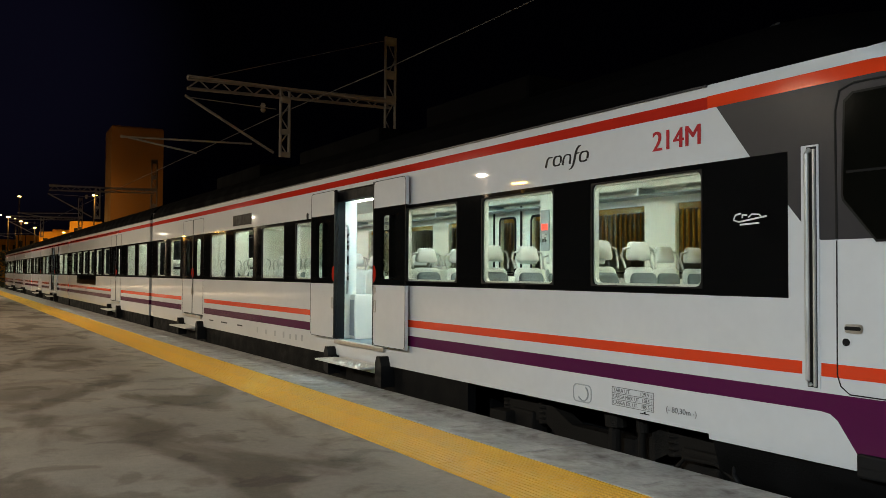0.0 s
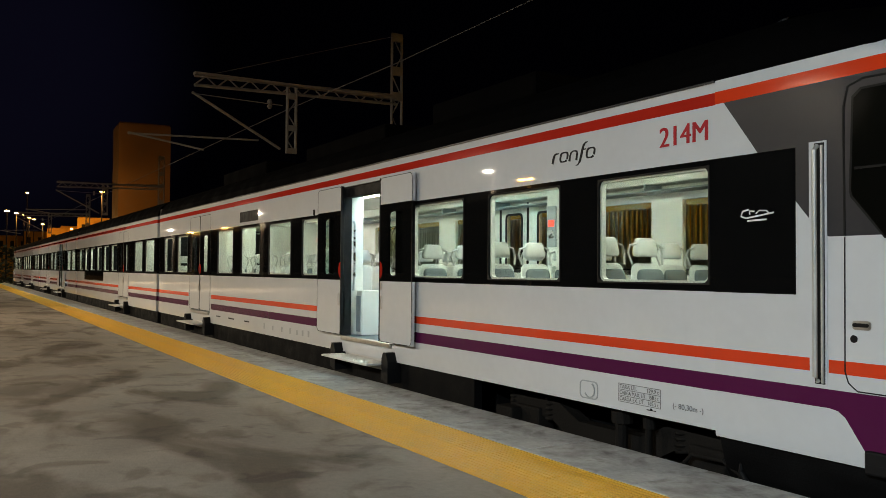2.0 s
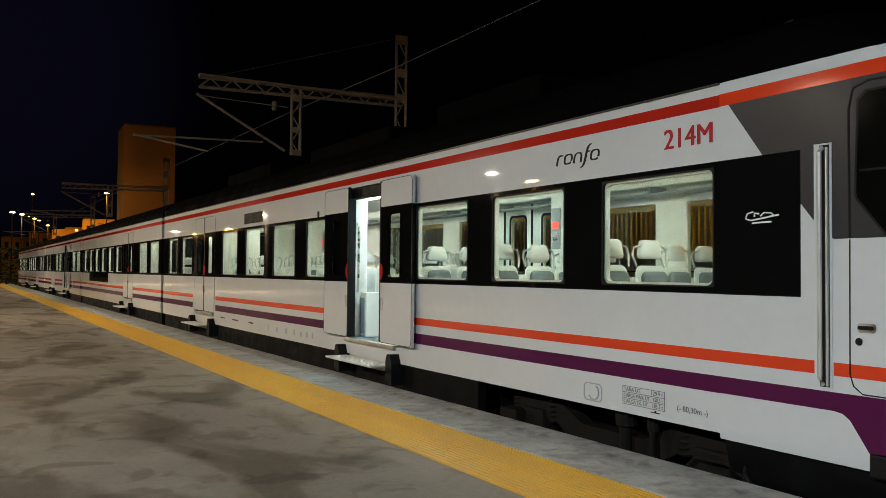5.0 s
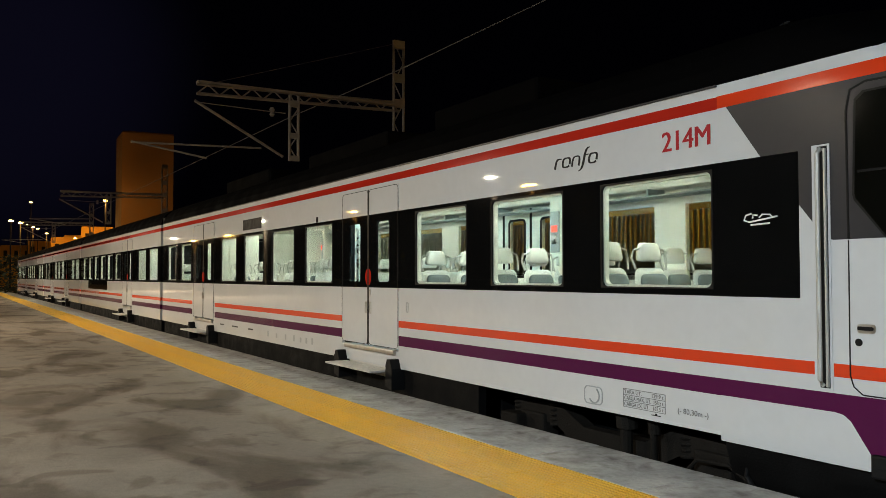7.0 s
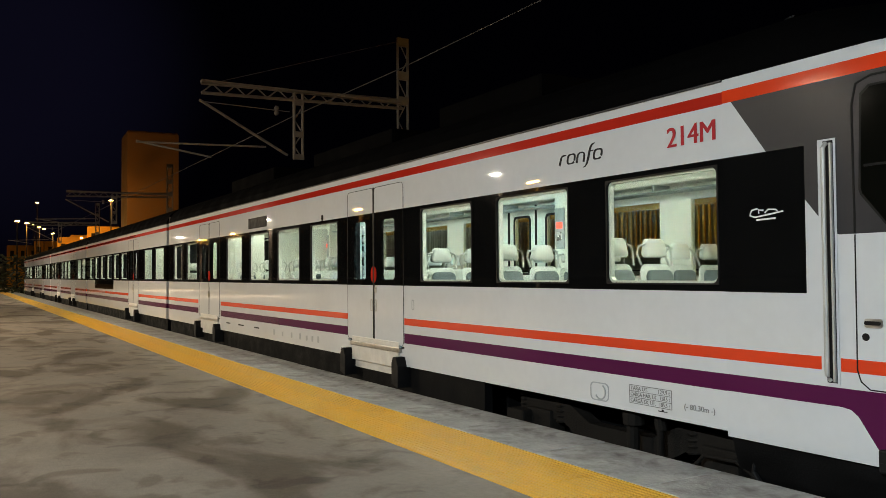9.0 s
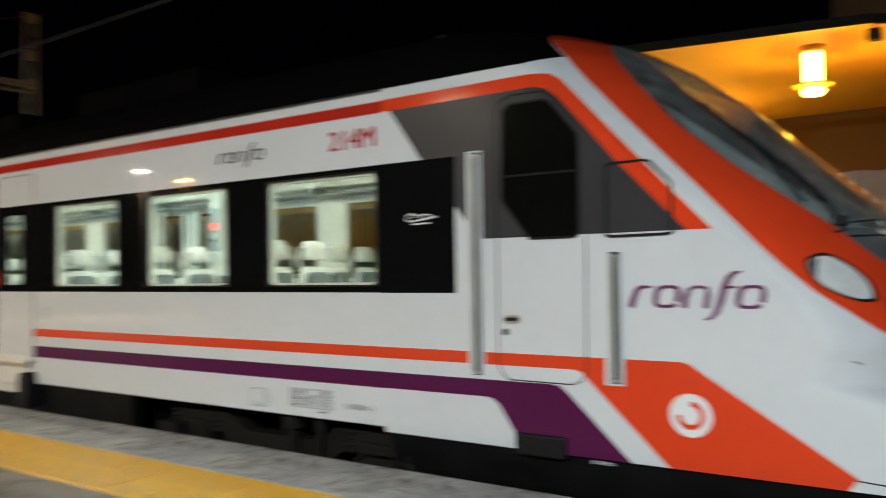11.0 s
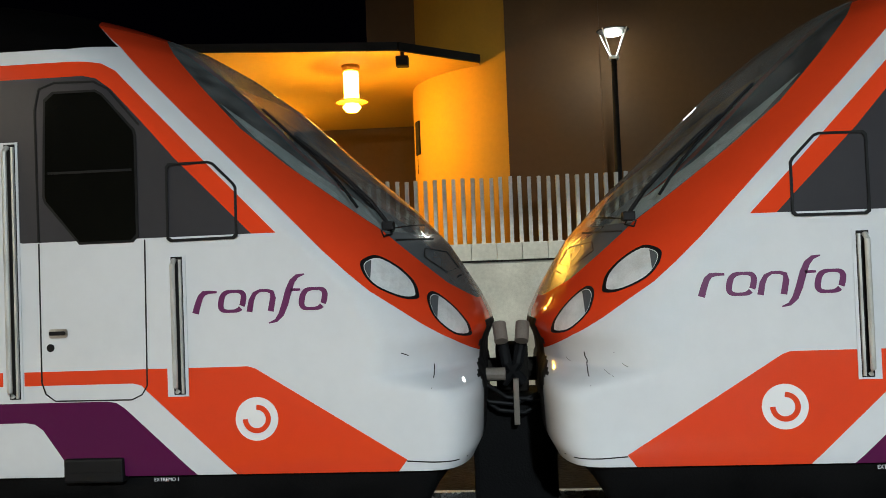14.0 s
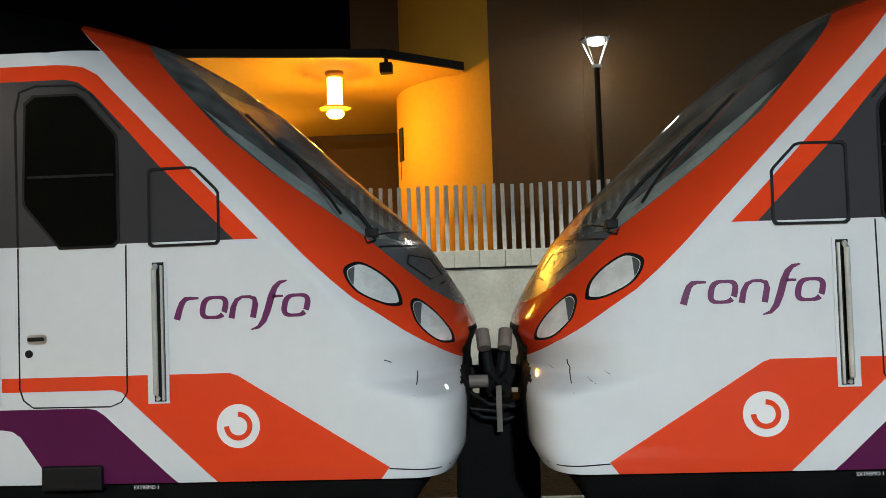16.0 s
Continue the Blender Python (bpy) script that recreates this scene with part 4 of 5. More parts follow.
def middle_car(x0, x1, doors, label, opening=(), low_panel=None):
    wins, x = [], x1 - 0.35
    while x - 1.15 > x0 + 0.2:
        a, b = x - 1.15, x
        clash = [d for d in doors if a < d + HALF_DOOR + 0.12 and b > d - HALF_DOOR - 0.12]
        if clash:
            x = clash[0] - HALF_DOOR - 0.35 if b <= clash[0] + HALF_DOOR + 1.2 else x - 0.2
            if b - (clash[0] + HALF_DOOR) > 1.0:
                wins.append((clash[0] + HALF_DOOR + 0.35, b))
            continue
        wins.append((a, b))
        x = a - 0.45
    st, edge = [], x1
    for d in sorted(doors, reverse=True):
        st.append((d + HALF_DOOR + 0.01, edge))
        edge = d - HALF_DOOR - 0.01
    st.append((x0, edge))
    return make_car(x0, x1, wins, doors, st, label, opening, full=False, low_panel=low_panel)


middle_car(-39.2, -23.08, [-28.0], "white middle car, black window band with lower panel, lit inside", low_panel=(-36.8, -32.0))
middle_car(-56.2, -39.5, [-44.4, -51.2], "white middle car with black window band and coloured stripes", opening=(-44.4,))
middle_car(-80.2, -56.5, [-61.5, -70.0], "white rear car with black window band, far down the platform")

def vestibule(xc):
    """White partitions, poles and handrails beside the doorway."""
    for name, rows_, m, lab in (
            ("partition", [(xc - 0.98, xc - 0.90, SIDE + 0.20, SIDE + 0.40, 0.45, 2.50), (xc - 0.92, xc - 0.74, SIDE + 0.30, SIDE + 0.60, 0.45, 1.10)], INWHITE, "white partition with a low cabinet"),
            ("partition", [(xc + 0.92, xc + 0.97, SIDE + 0.10, SIDE + 0.60, 0.45, 1.40)], INWHITE, "white partition")):
        part(name, boxes(*rows_, bevel=0.02), m, front_car, lab)
    part("cabinet_door", boxes((xc - 0.91, xc - 0.76, SIDE + 0.290, SIDE + 0.298, 0.50, 1.02)), INGREY, front_car, "grey cabinet door")
    bm = bmesh.new()
    tube(bm, [(xc - 0.80, SIDE + 0.20, 1.10), (xc - 0.78, SIDE + 0.20, 1.3), (xc - 0.78, SIDE + 0.20, 2.05), (xc - 0.86, SIDE + 0.22, 2.1)], 0.018, 10)
    part("handrail", bm, STEEL, front_car, "upright steel handrail")
    bm = bmesh.new()
    tube(bm, [(xc - 0.9, SIDE + 1.0, 1.30), (xc - 0.6, SIDE + 1.0, 1.31), (xc - 0.48, SIDE + 1.0, 1.22), (xc - 0.3, SIDE + 1.0, 0.46)], 0.020, 10)
    part("handrail", bm, STEEL, front_car, "curved steel handrail")
    for xx in (xc - 0.95, xc + 0.95, xc + 2.6):
        bm = bmesh.new()
        tube(bm, [(xx, MIDDLE - 0.15, 0.45), (xx, MIDDLE - 0.15, 2.64)], 0.018, 10)
        part("pole", bm, STEEL, front_car, "upright steel pole")
    # doors of the far side
    for xx in (xc - 0.89, xc - 0.16, xc + 0.62):
        part("far_door_seam", boxes((xx - 0.02, xx + 0.02, MIDDLE + 1.385, MIDDLE + 1.40, 0.46, 2.47)), RUBBER, front_car)
    for a, b in ((xc - 0.73, xc - 0.32), (xc + 0.10, xc + 0.51)):
        part("far_door_window_seal", ring(bmesh.new(), rounded(a + 0.01, b - 0.01, 1.41, 2.28, 0.06), rounded(a - 0.025, b + 0.025, 1.375, 2.315, 0.08), MIDDLE + 1.388, MIDDLE + 1.40), RUBBER, front_car, "black window seal")
    column = part("intercom_column", boxes((xc + 0.83, xc + 1.11, MIDDLE + 0.98, MIDDLE + 1.39, 0.45, 2.60), bevel=0.02), INWHITE, front_car, "white column with an intercom")
    part("intercom", boxes((xc + 0.87, xc + 1.06, MIDDLE + 0.96, MIDDLE + 0.98, 1.74, 2.32), bevel=0.006), INGREY, column, "grey intercom panel")
    part("intercom_display", boxes((xc + 0.90, xc + 1.03, MIDDLE + 0.952, MIDDLE + 0.958, 2.03, 2.12)), REDLED, column, "small red display")
    part("intercom_plate", boxes((xc + 0.91, xc + 1.02, MIDDLE + 0.952, MIDDLE + 0.958, 1.86, 1.98)), STEEL, column)


vestibule(DOOR_1)
vestibule(DOOR_2)

# equipment cases on the front car's roof, and metal bits added as glints
for x0, x1, top in ((-9.6, -7.3, 3.66), (-14.2, -11.0, 3.62), (-19.5, -16.4, 3.66)):
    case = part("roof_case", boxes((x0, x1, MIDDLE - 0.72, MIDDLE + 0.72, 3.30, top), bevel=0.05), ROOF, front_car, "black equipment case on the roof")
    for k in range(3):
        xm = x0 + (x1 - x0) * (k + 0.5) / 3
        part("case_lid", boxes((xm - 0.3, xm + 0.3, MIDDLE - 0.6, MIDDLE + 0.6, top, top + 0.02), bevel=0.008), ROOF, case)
for x0, x1 in ((-8.1, -6.9), (-6.75, -6.4), (-12.5, -11.2), (-17.4, -15.0)):
    part("roof_glint", boxes((x0, x1, MIDDLE - 0.75, MIDDLE - 0.72, 3.215, 3.235)), WORN_STEEL, front_car, "thin metal bar added as a glint on the roof")
for k in range(11):
    x = -9.0 - 1.15 * k
    part("roof_glint_dot", boxes((x - 0.03, x + 0.03, SIDE + 0.13, SIDE + 0.18, 3.02, 3.05), bevel=0.006), WORN_STEEL, front_car)

# bellows between the cars
for x in (-22.93, -39.35, -56.35):
    bm = bmesh.new()
    for k in range(3):
        box(bm, x - 0.14 + 0.10 * k, x - 0.05 + 0.10 * k, SIDE + 0.06, MIDDLE + 1.4, 0.25, 3.0)
    tagged(finish("gangway_bellows", bm, RUBBER), "black rubber bellows between two train cars", "bellows", "bellows of the train")

# cab of the first train
cab_details_parent = thing("train_cab", "white sloping train nose with orange pillar band and dark windscreen", "train cab", "train noses", at=(0, MIDDLE, 0))
cab_details(cab_details_parent, False)
other_cab = thing("train_cab", "white sloping train nose facing and coupled to the other train", "train cab", "train noses")
cab_details(other_cab, True)
other_cab.matrix_basis = pose(2 * MEET, MIDDLE, 0, 0, 0, 180)
# the second train runs on behind its cab
bm = boxes((-10.0, BACK, -1.47, 1.47, 0.24, 2.815))
part("side_wall", bm, WHITE, other_cab)
bm = boxes((BACK, BACK + 0.03, -1.40, 1.40, 0.30, 2.80))
part("bulkhead", bm, INGREY, cab_details_parent)

# seats in the front car
proto = make_seat()
FLOOR_Z = 0.45
first = True
spots = []
for xs, far_xs, face in ((-5.65, -6.45, 1), (-7.40, -8.10, 1), (-8.85, -8.95, 1), (-12.2, -12.2, -1), (-13.8, -13.8, -1), (-15.4, -15.4, -1), (-17.0, -17.0, 1), (-20.4, -20.4, 1), (-21.9, -21.9, -1)):
    for yy in (SIDE + 0.40, SIDE + 0.90, MIDDLE + 0.62, MIDDLE + 1.10):
        spots.append(pose(xs if yy < MIDDLE else far_xs, yy, FLOOR_Z, 0, 0, 0 if face > 0 else 180))
for k, m in enumerate(spots):
    if k == 0:
        proto.matrix_basis = m
    else:
        copy_thing(proto, m)


def motions():
    for kind, ob, side in MOVERS:
        if kind == "leaf":
            rows = [(0, 0.60, -0.085), (4.3, 0.60, -0.085), (4.8, 0.55, -0.085), (5.4, 0.34, -0.085), (6.0, 0.12, -0.085), (6.3, 0.055, -0.085), (6.5, 0.012, -0.08), (6.8, 0.0, -0.05), (7.0, 0.0, 0.0), (16, 0.0, 0.0)]
            walk(ob, [(t, pose(side * s, out, 0)) for t, s, out in rows])
        else:
            x, up = side, 90
            rows = [(0, 0), (7.8, 0), (7.9, 5), (8.0, 32), (8.1, 60), (8.2, 80), (8.35, 90), (16, 90)]
            walk(ob, [(t, pose(x, SIDE - 0.01, 0.205, -a, 0, 0)) for t, a in rows])


# ---- ground, platform and track ----
structure("ground", boxes((-600, 400, 9.0, 900, -1.2, -1.0), (-600, 400, -300, -14.0, -1.2, -1.0), (-600, 400, -14.0, 9.0, -1.2, -1.1)), GROUND, "dark ground out to the horizon", "ground")
structure("track_bed", boxes((-300, 200, 4.6, 12.8, -1.0, RAIL - 0.17)), BALLAST, "dark ballast bed between platforms", "track bed")
structure("platform", boxes((-300, 200, -14.0, 3.10, -1.0, 0.0), (-300, 200, 3.10, 3.87, -1.0, -0.012)), CONCRETE, "worn grey-brown concrete platform with damp stains", "platform")
for yy in (MIDDLE - 0.83, MIDDLE + 0.83):
    bm = boxes((-300, 200, yy - 0.035, yy + 0.035, RAIL - 0.04, RAIL), (-300, 200, yy - 0.01, yy + 0.01, RAIL - 0.13, RAIL - 0.04), (-300, 200, yy - 0.07, yy + 0.07, RAIL - 0.15, RAIL - 0.13))
    structure("rail", bm, STEEL, "shiny steel running rail", "rail")

# ---- platform across the tracks: wall, fence, station building ----
FAR = 13.0
structure("wall_far", boxes((-120, 60, FAR, FAR + 0.4, -1.0, 1.44)), WALLSTONE, "pale rendered retaining wall", "wall")
structure("backdrop_platform", boxes((-120, 60, FAR + 0.4, 60, -1.0, 1.40)), GROUND, "dark ground behind the wall", "ground")
coping = structure("coping", boxes((-120, 60, FAR - 0.02, FAR + 0.42, 1.44, 1.47)), FASCIA, "dark joint under the coping blocks", "wall")

canopy_z = 5.18


def round_prism(r, z0, z1, n=64):
    """A quarter of a round wall about the station's corner."""
    bm = bmesh.new()
    an = [math.pi + math.pi / 2 * k / n for k in range(n + 1)]
    pts = [(0.5 + r * math.cos(t), 17.9 + r * math.sin(t)) for t in an] + [(0.5 + 2.2 * math.cos(t), 17.9 + 2.2 * math.sin(t)) for t in an[::-1]]
    lo, hi = [[bm.verts.new((x, y, z)) for x, y in pts] for z in (z0, z1)]
    bm.faces.new(lo[::-1])
    bm.faces.new(hi)
    for k in range(len(pts)):
        j = (k + 1) % len(pts)
        bm.faces.new((lo[k], lo[j], hi[j], hi[k]))
    bmesh.ops.recalc_face_normals(bm, faces=bm.faces)
    return bm


station = thing("station_building", "ochre station building with a round corner under a canopy", "building")
part("round_corner", round_prism(2.65, 1.0, canopy_z + 0.3), OCHRE, station, "round ochre plaster corner lit by an orange lamp")
bm = boxes((-0.13, 0.13, -0.02, 0.05, canopy_z - 1.44, canopy_z - 0.75))
bmesh.ops.rotate(bm, verts=bm.verts, cent=(0, 0, 0), matrix=Matrix.Rotation(radians(21 - 90), 3, "Z"))
bmesh.ops.translate(bm, verts=bm.verts, vec=(0.5 + 2.66 * math.cos(radians(201)), 17.9 + 2.66 * math.sin(radians(201)), 0))
part("slit_window", bm, FASCIA, station, "narrow dark slit window")
part("upper_corner", round_prism(2.64, canopy_z + 0.304, 12.0), OCHRE, station)
part("wall", boxes((-0.13, 45, 15.25, 15.6, 1.0, 12.0)), BROWN, station, "tall brown plaster wall")
part("corner_strip", boxes((1.60, 1.66, 15.20, 15.25, 1.0, 12.0)), BROWN, station)
part("upper_wall", boxes((-3.0, 0.5, 17.0, 17.3, canopy_z + 0.32, 7.4)), BROWN, station)
part("left_wall", boxes((-46, -6.0, 22.0, 22.4, 1.0, 5.6)), OCHRE, station, "ochre wall behind the canopy")
part("back_wall", boxes((-6.0, 3.0, 24.0, 24.4, 1.0, 5.6)), BROWN, station)
bm = bmesh.new()
top = [(-7.5, 13.1), (-2.0, 14.05), (-0.63, 15.2), (-0.5, 17.0), (0.4, 21.8), (-7.5, 21.8)]
a = [bm.verts.new((x, y, canopy_z)) for x, y in top]
b = [bm.verts.new((x, y, canopy_z + 0.10)) for x, y in top]
bm.faces.new(a[::-1])
bm.faces.new(b)
for k in range(len(top)):
    j = (k + 1) % len(top)
    bm.faces.new((a[k], a[j], b[j], b[k]))
for f in bm.faces:
    f.material_index = 0 if f.calc_center_median().z < canopy_z + 0.01 else 1
part("canopy_roof", bm, [CEILMAT, FASCIA], station, "pale canopy soffit")
for (xa, ya), (xb, yb) in zip(top[:2], top[1:3]):
    bm = slab(bmesh.new(), [(0, canopy_z - 0.03), (math.hypot(xb - xa, yb - ya), canopy_z - 0.03), (math.hypot(xb - xa, yb - ya), canopy_z + 0.12), (0, canopy_z + 0.12)], -0.05, -0.006)
    bmesh.ops.rotate(bm, verts=bm.verts, cent=(0, 0, 0), matrix=Matrix.Rotation(math.atan2(yb - ya, xb - xa), 3, "Z"))
    bmesh.ops.translate(bm, verts=bm.verts, vec=(xa, ya, 0))
    bmesh.ops.recalc_face_normals(bm, faces=bm.faces)
    part("fascia", bm, FASCIA, station, "dark metal fascia along the canopy")
part("slit_window", boxes((-2.02, -1.94, 17.05, 17.3, 3.35, 4.25)), FASCIA, station, "narrow dark slit window")


def camera_box(x, y, z):
    b = thing("security_light", "small dark floodlight under the canopy edge", "floodlight")
    part("housing", boxes((x - 0.11, x + 0.11, y - 0.15, y + 0.05, z - 0.28, z - 0.10), bevel=0.02), FASCIA, b)
    part("bracket", boxes((x - 0.03, x + 0.03, y - 0.05, y + 0.03, z - 0.10, z)), FASCIA, b)


camera_box(-1.93, 14.2, canopy_z)


def pendant(x, y, z):
    p = thing("pendant_lamp", "glowing orange cylinder lamp with a disc under the canopy", "lamp", "canopy lamps")
    part("stem", lathe(bmesh.new(), [(0.14, -0.10), (0.17, -0.06), (0.17, 0.0)], (x, y, z)), OCHRE, p)
    part("glow_tube", lathe(bmesh.new(), [(0.02, -0.60), (0.14, -0.60), (0.14, -0.12), (0.02, -0.12)], (x, y, z)), LAMP_ORANGE, p, "bright orange glass cylinder", smooth=False)
    part("disc", lathe(bmesh.new(), [(0.10, -0.70), (0.29, -0.68), (0.27, -0.655), (0.10, -0.64)], (x, y, z)), OCHRE, p)
    part("bulb", lathe(bmesh.new(), [(0.02, -0.87), (0.11, -0.85), (0.17, -0.78), (0.13, -0.71)], (x, y, z)), LAMP_ORANGE, p)
    li = bpy.data.lights.new("canopy_light", "POINT")
    li.energy, li.color, li.shadow_soft_size = 220, (1.0, 0.52, 0.05), 0.12
    new("canopy_light", li).location = (x, y, z - 1.02)


pendant(-3.0, 15.0, canopy_z)
pendant(-6.4, 18.5, canopy_z)


def street_lamp(x, y, h, energy, aim=None, glow=LAMP_WHITE):
    p = thing("street_lamp", "slim post lamp with an open tapered lantern, lit white; aimed ones are added", "street lamp")
    part("post", lathe(bmesh.new(), [(0.075, 0), (0.06, h * 0.4), (0.045, h - (0.55 if y > 13 else -0.2))], (x, y, 1.2 if y > 13 else RAIL - 0.2), 12), FASCIA, p)
    z0 = (1.2 if y > 13 else 0) + h
    bm = bmesh.new()
    for k in range(4):
        an = math.pi / 4 + k * math.pi / 2
        tube(bm, [(x + 0.06 * math.cos(an), y + 0.06 * math.sin(an), z0 - 0.55), (x + 0.29 * math.cos(an), y + 0.29 * math.sin(an), z0 - 0.08)], 0.011, 6)
    lathe(bm, [(0.09, -0.58), (0.09, -0.53)], (x, y, z0), 12)
    part("lantern_frame", bm, WHITE, p, "pale tapered lantern frame")
    part("lantern_cap", lathe(bmesh.new(), [(0.26, -0.10), (0.28, -0.085), (0.12, -0.05), (0.05, -0.03)], (x, y, z0), 20), FASCIA, p)
    part("lantern_glass", lathe(bmesh.new(), [(0.05, -0.17), (0.13, -0.16), (0.15, -0.11), (0.05, -0.105)], (x, y, z0), 20), glow, p, "bright white lamp glass")
    li = bpy.data.lights.new("street_light", "SPOT" if aim else "POINT")
    li.energy, li.color, li.shadow_soft_size = energy, (0.98, 1.0, 0.88), 0.10
    if aim:
        li.spot_size, li.spot_blend = radians(40), 0.5
    new("street_light", li).matrix_world = look((x, y, z0 - 0.28), aim or (x, y, 0))
    return p


street_lamp(1.71, 14.2, 4.22, 16)
# two added lamps, unseen behind the noses, to brighten the retaining wall
street_lamp(4.4, 10.9, 3.9, 720, (-0.2, 13.0, 0.2))
street_lamp(-4.9, 10.9, 3.9, 720, (-0.3, 13.0, 0.2))

# coping blocks and fence posts on the wall
bm = boxes((0, 0.395, -0.03, 0.43, 0, 0.27), bevel=0.012)
block_mesh = bpy.data.meshes.new("coping_block")
bm.to_mesh(block_mesh)
bm.free()
block_mesh.materials.append(WALLSTONE)
for k in range(95):
    o = new("coping_block", block_mesh)
    o.parent = coping
    o.location = (-32 + 0.40 * k + random.uniform(-0.003, 0.003), FAR, 1.47 + random.uniform(-0.004, 0.004))
fence = thing("post_fence", "row of upright galvanised posts on the retaining wall", "fence")
bm = boxes((-0.030, 0.030, -0.035, 0.035, 0, 1.06), bevel=0.006)
post_mesh = bpy.data.meshes.new("post")
bm.to_mesh(post_mesh)
bm.free()
post_mesh.materials.append(FENCE)
for k in range(290):
    o = new("post", post_mesh)
    o.parent = fence
    o.location = (-38.0 + 0.152 * k, FAR + 0.2, 1.735 + random.uniform(-0.012, 0.012))
    o.rotation_euler = (random.uniform(-0.008, 0.008), random.uniform(-0.008, 0.008), random.uniform(-0.1, 0.1))

# ---- coupler between the noses ----
cp = thing("train_coupler", "grimy metal coupler between the two noses", "coupler")
part("head", boxes((MEET - 0.12, MEET + 0.12, MIDDLE - 0.16, MIDDLE + 0.16, 0.45, 0.80), bevel=0.02), SHADED_GRIME, cp)
bm = bmesh.new()
tube(bm, [(MEET - 0.5, MIDDLE, 0.6), (MEET + 0.5, MIDDLE, 0.6)], 0.09, 12)
part("shaft", bm, SHADED_GRIME, cp)
part("drawgear", boxes((MEET - 0.30, MEET + 0.30, MIDDLE - 0.40, MIDDLE + 0.40, -0.30, 0.42), bevel=0.04), UNDER_SHADE, cp, "dark drawgear box under the coupler")
for dx, dz in ((-0.05, 0.0), (0.02, -0.06), (0.07, 0.03)):
    bm = bmesh.new()
    tube(bm, [(MEET - 0.25 + dx, MIDDLE - 0.46, 0.52 + dz), (MEET - 0.12 + dx, MIDDLE - 0.52, 0.44 + dz), (MEET + 0.05 + dx, MIDDLE - 0.52, 0.42 + dz), (MEET + 0.22 + dx, MIDDLE - 0.46, 0.48 + dz)], 0.016, 8)
    part("air_hose", bm, RUBBER, cp, "black air hose")
for dx in (-0.07, 0.07):
    bm = bmesh.new()
    tube(bm, [(MEET + dx, MIDDLE - 0.52, 0.86), (MEET + dx * 1.2, MIDDLE - 0.45, 0.98)], 0.050, 16)
    part("socket", bm, GALV, cp, "dull round connector socket")
    bm = bmesh.new()
    tube(bm, [(MEET + dx, MIDDLE - 0.40, 0.88), (MEET + dx * 0.6, MIDDLE - 0.40, 0.70), (MEET - dx, MIDDLE - 0.35, 0.55)], 0.042, 10)
    part("hose", bm, RUBBER, cp)
bm = bmesh.new()
tube(bm, [(MEET - 0.28, MIDDLE - 0.5, 0.63), (MEET - 0.05, MIDDLE - 0.5, 0.63)], 0.045, 12)
part("pin", bm, GALV, cp, "bright steel pin")
part("hook", boxes((MEET + 0.0, MEET + 0.04, MIDDLE - 0.55, MIDDLE - 0.50, 0.28, 0.60), bevel=0.006), GALV, cp)

# ---- overhead line: portal mast, beam, drop post, wires ----
MX = -17.1


def lattice(bm, a, b, w, n):
    """Two chords from a to b with zigzag lacing."""
    a, b = Vector(a), Vector(b)
    d = (b - a).normalized()
    side = Vector((0, 1, 0)) if abs(d.z) > 0.9 else Vector((0, 0, 1))
    for s in (-1, 1):
        tube(bm, [a + side * s * w, b + side * s * w], 0.035, 4)
    for k in range(n):
        p, q = a + (b - a) * (k / n), a + (b - a) * ((k + 1) / n)
        s = 1 if k % 2 else -1
        tube(bm, [p + side * s * w, q - side * s * w], 0.016, 4)


mast = thing("catenary_mast", "lattice steel mast with a beam reaching over the track", "mast", "masts along the track")
bm = bmesh.new()
lattice(bm, (MX, 9.0, -0.7), (MX, 9.0, 6.95), 0.13, 16)
for z in (2.5, 4.2, 4.7, 5.5, 6.1, 6.9):
    box(bm, MX - 0.03, MX + 0.03, 8.85, 9.15, z - 0.10, z + 0.10)
part("upright", bm, GALV, mast)
bm = bmesh.new()
lattice(bm, (MX, 9.0, 5.42), (MX, 4.28, 5.30), 0.10, 20)
box(bm, MX - 0.08, MX + 0.08, 4.28, 9.0, 5.42, 5.47)
part("beam", bm, GALV, mast)
bm = bmesh.new()
lattice(bm, (MX, 6.4, 5.4), (MX, 6.4, 3.95), 0.10, 5)
for z in (4.0, 4.5, 5.2):
    box(bm, MX - 0.03, MX + 0.03, 6.28, 6.52, z - 0.06, z + 0.06)
part("drop_post", bm, GALV, mast)
bm = bmesh.new()
tube(bm, [(MX, 4.24, 5.05), (MX, 6.15, 4.02)], 0.03)
tube(bm, [(MX, 3.0, 4.08), (MX, 5.66, 4.17)], 0.02)
tube(bm, [(MX, 3.0, 4.10), (MX, 4.49, 3.87)], 0.02)
tube(bm, [(MX, 4.28, 5.02), (MX, 6.2, 4.98)], 0.010)
lathe(bm, [(0.03, -0.10), (0.06, -0.05), (0.03, 0.0), (0.06, 0.05), (0.03, 0.1)], (MX, 5.9, 4.98), 10)
part("register_arm", bm, GALV, mast)
for k in (1, 2):
    copy_thing(mast, pose(-25.0 * k, 0, 0))
for name, pts in (("messenger_wire", [(-80, 6.3, 4.9), (MX, 6.3, 4.90), (-12, 6.3, 4.83), (8, 6.3, 4.95), (40, 6.3, 4.9)]), ("stay_wire", [(MX, 9.0, 6.95), (MX, 4.5, 5.42)])):
    tagged(finish(name, tube(bmesh.new(), pts, 0.008, 6), WIRE), "thin overhead wire along the track", "wire", "overhead wires")

# ---- far end: tower, hillside houses, lamps ----
def far_at(az, dist):
    """A spot at an angle left of straight across the track."""
    return -dist * math.sin(radians(az)), dist * math.cos(radians(az))


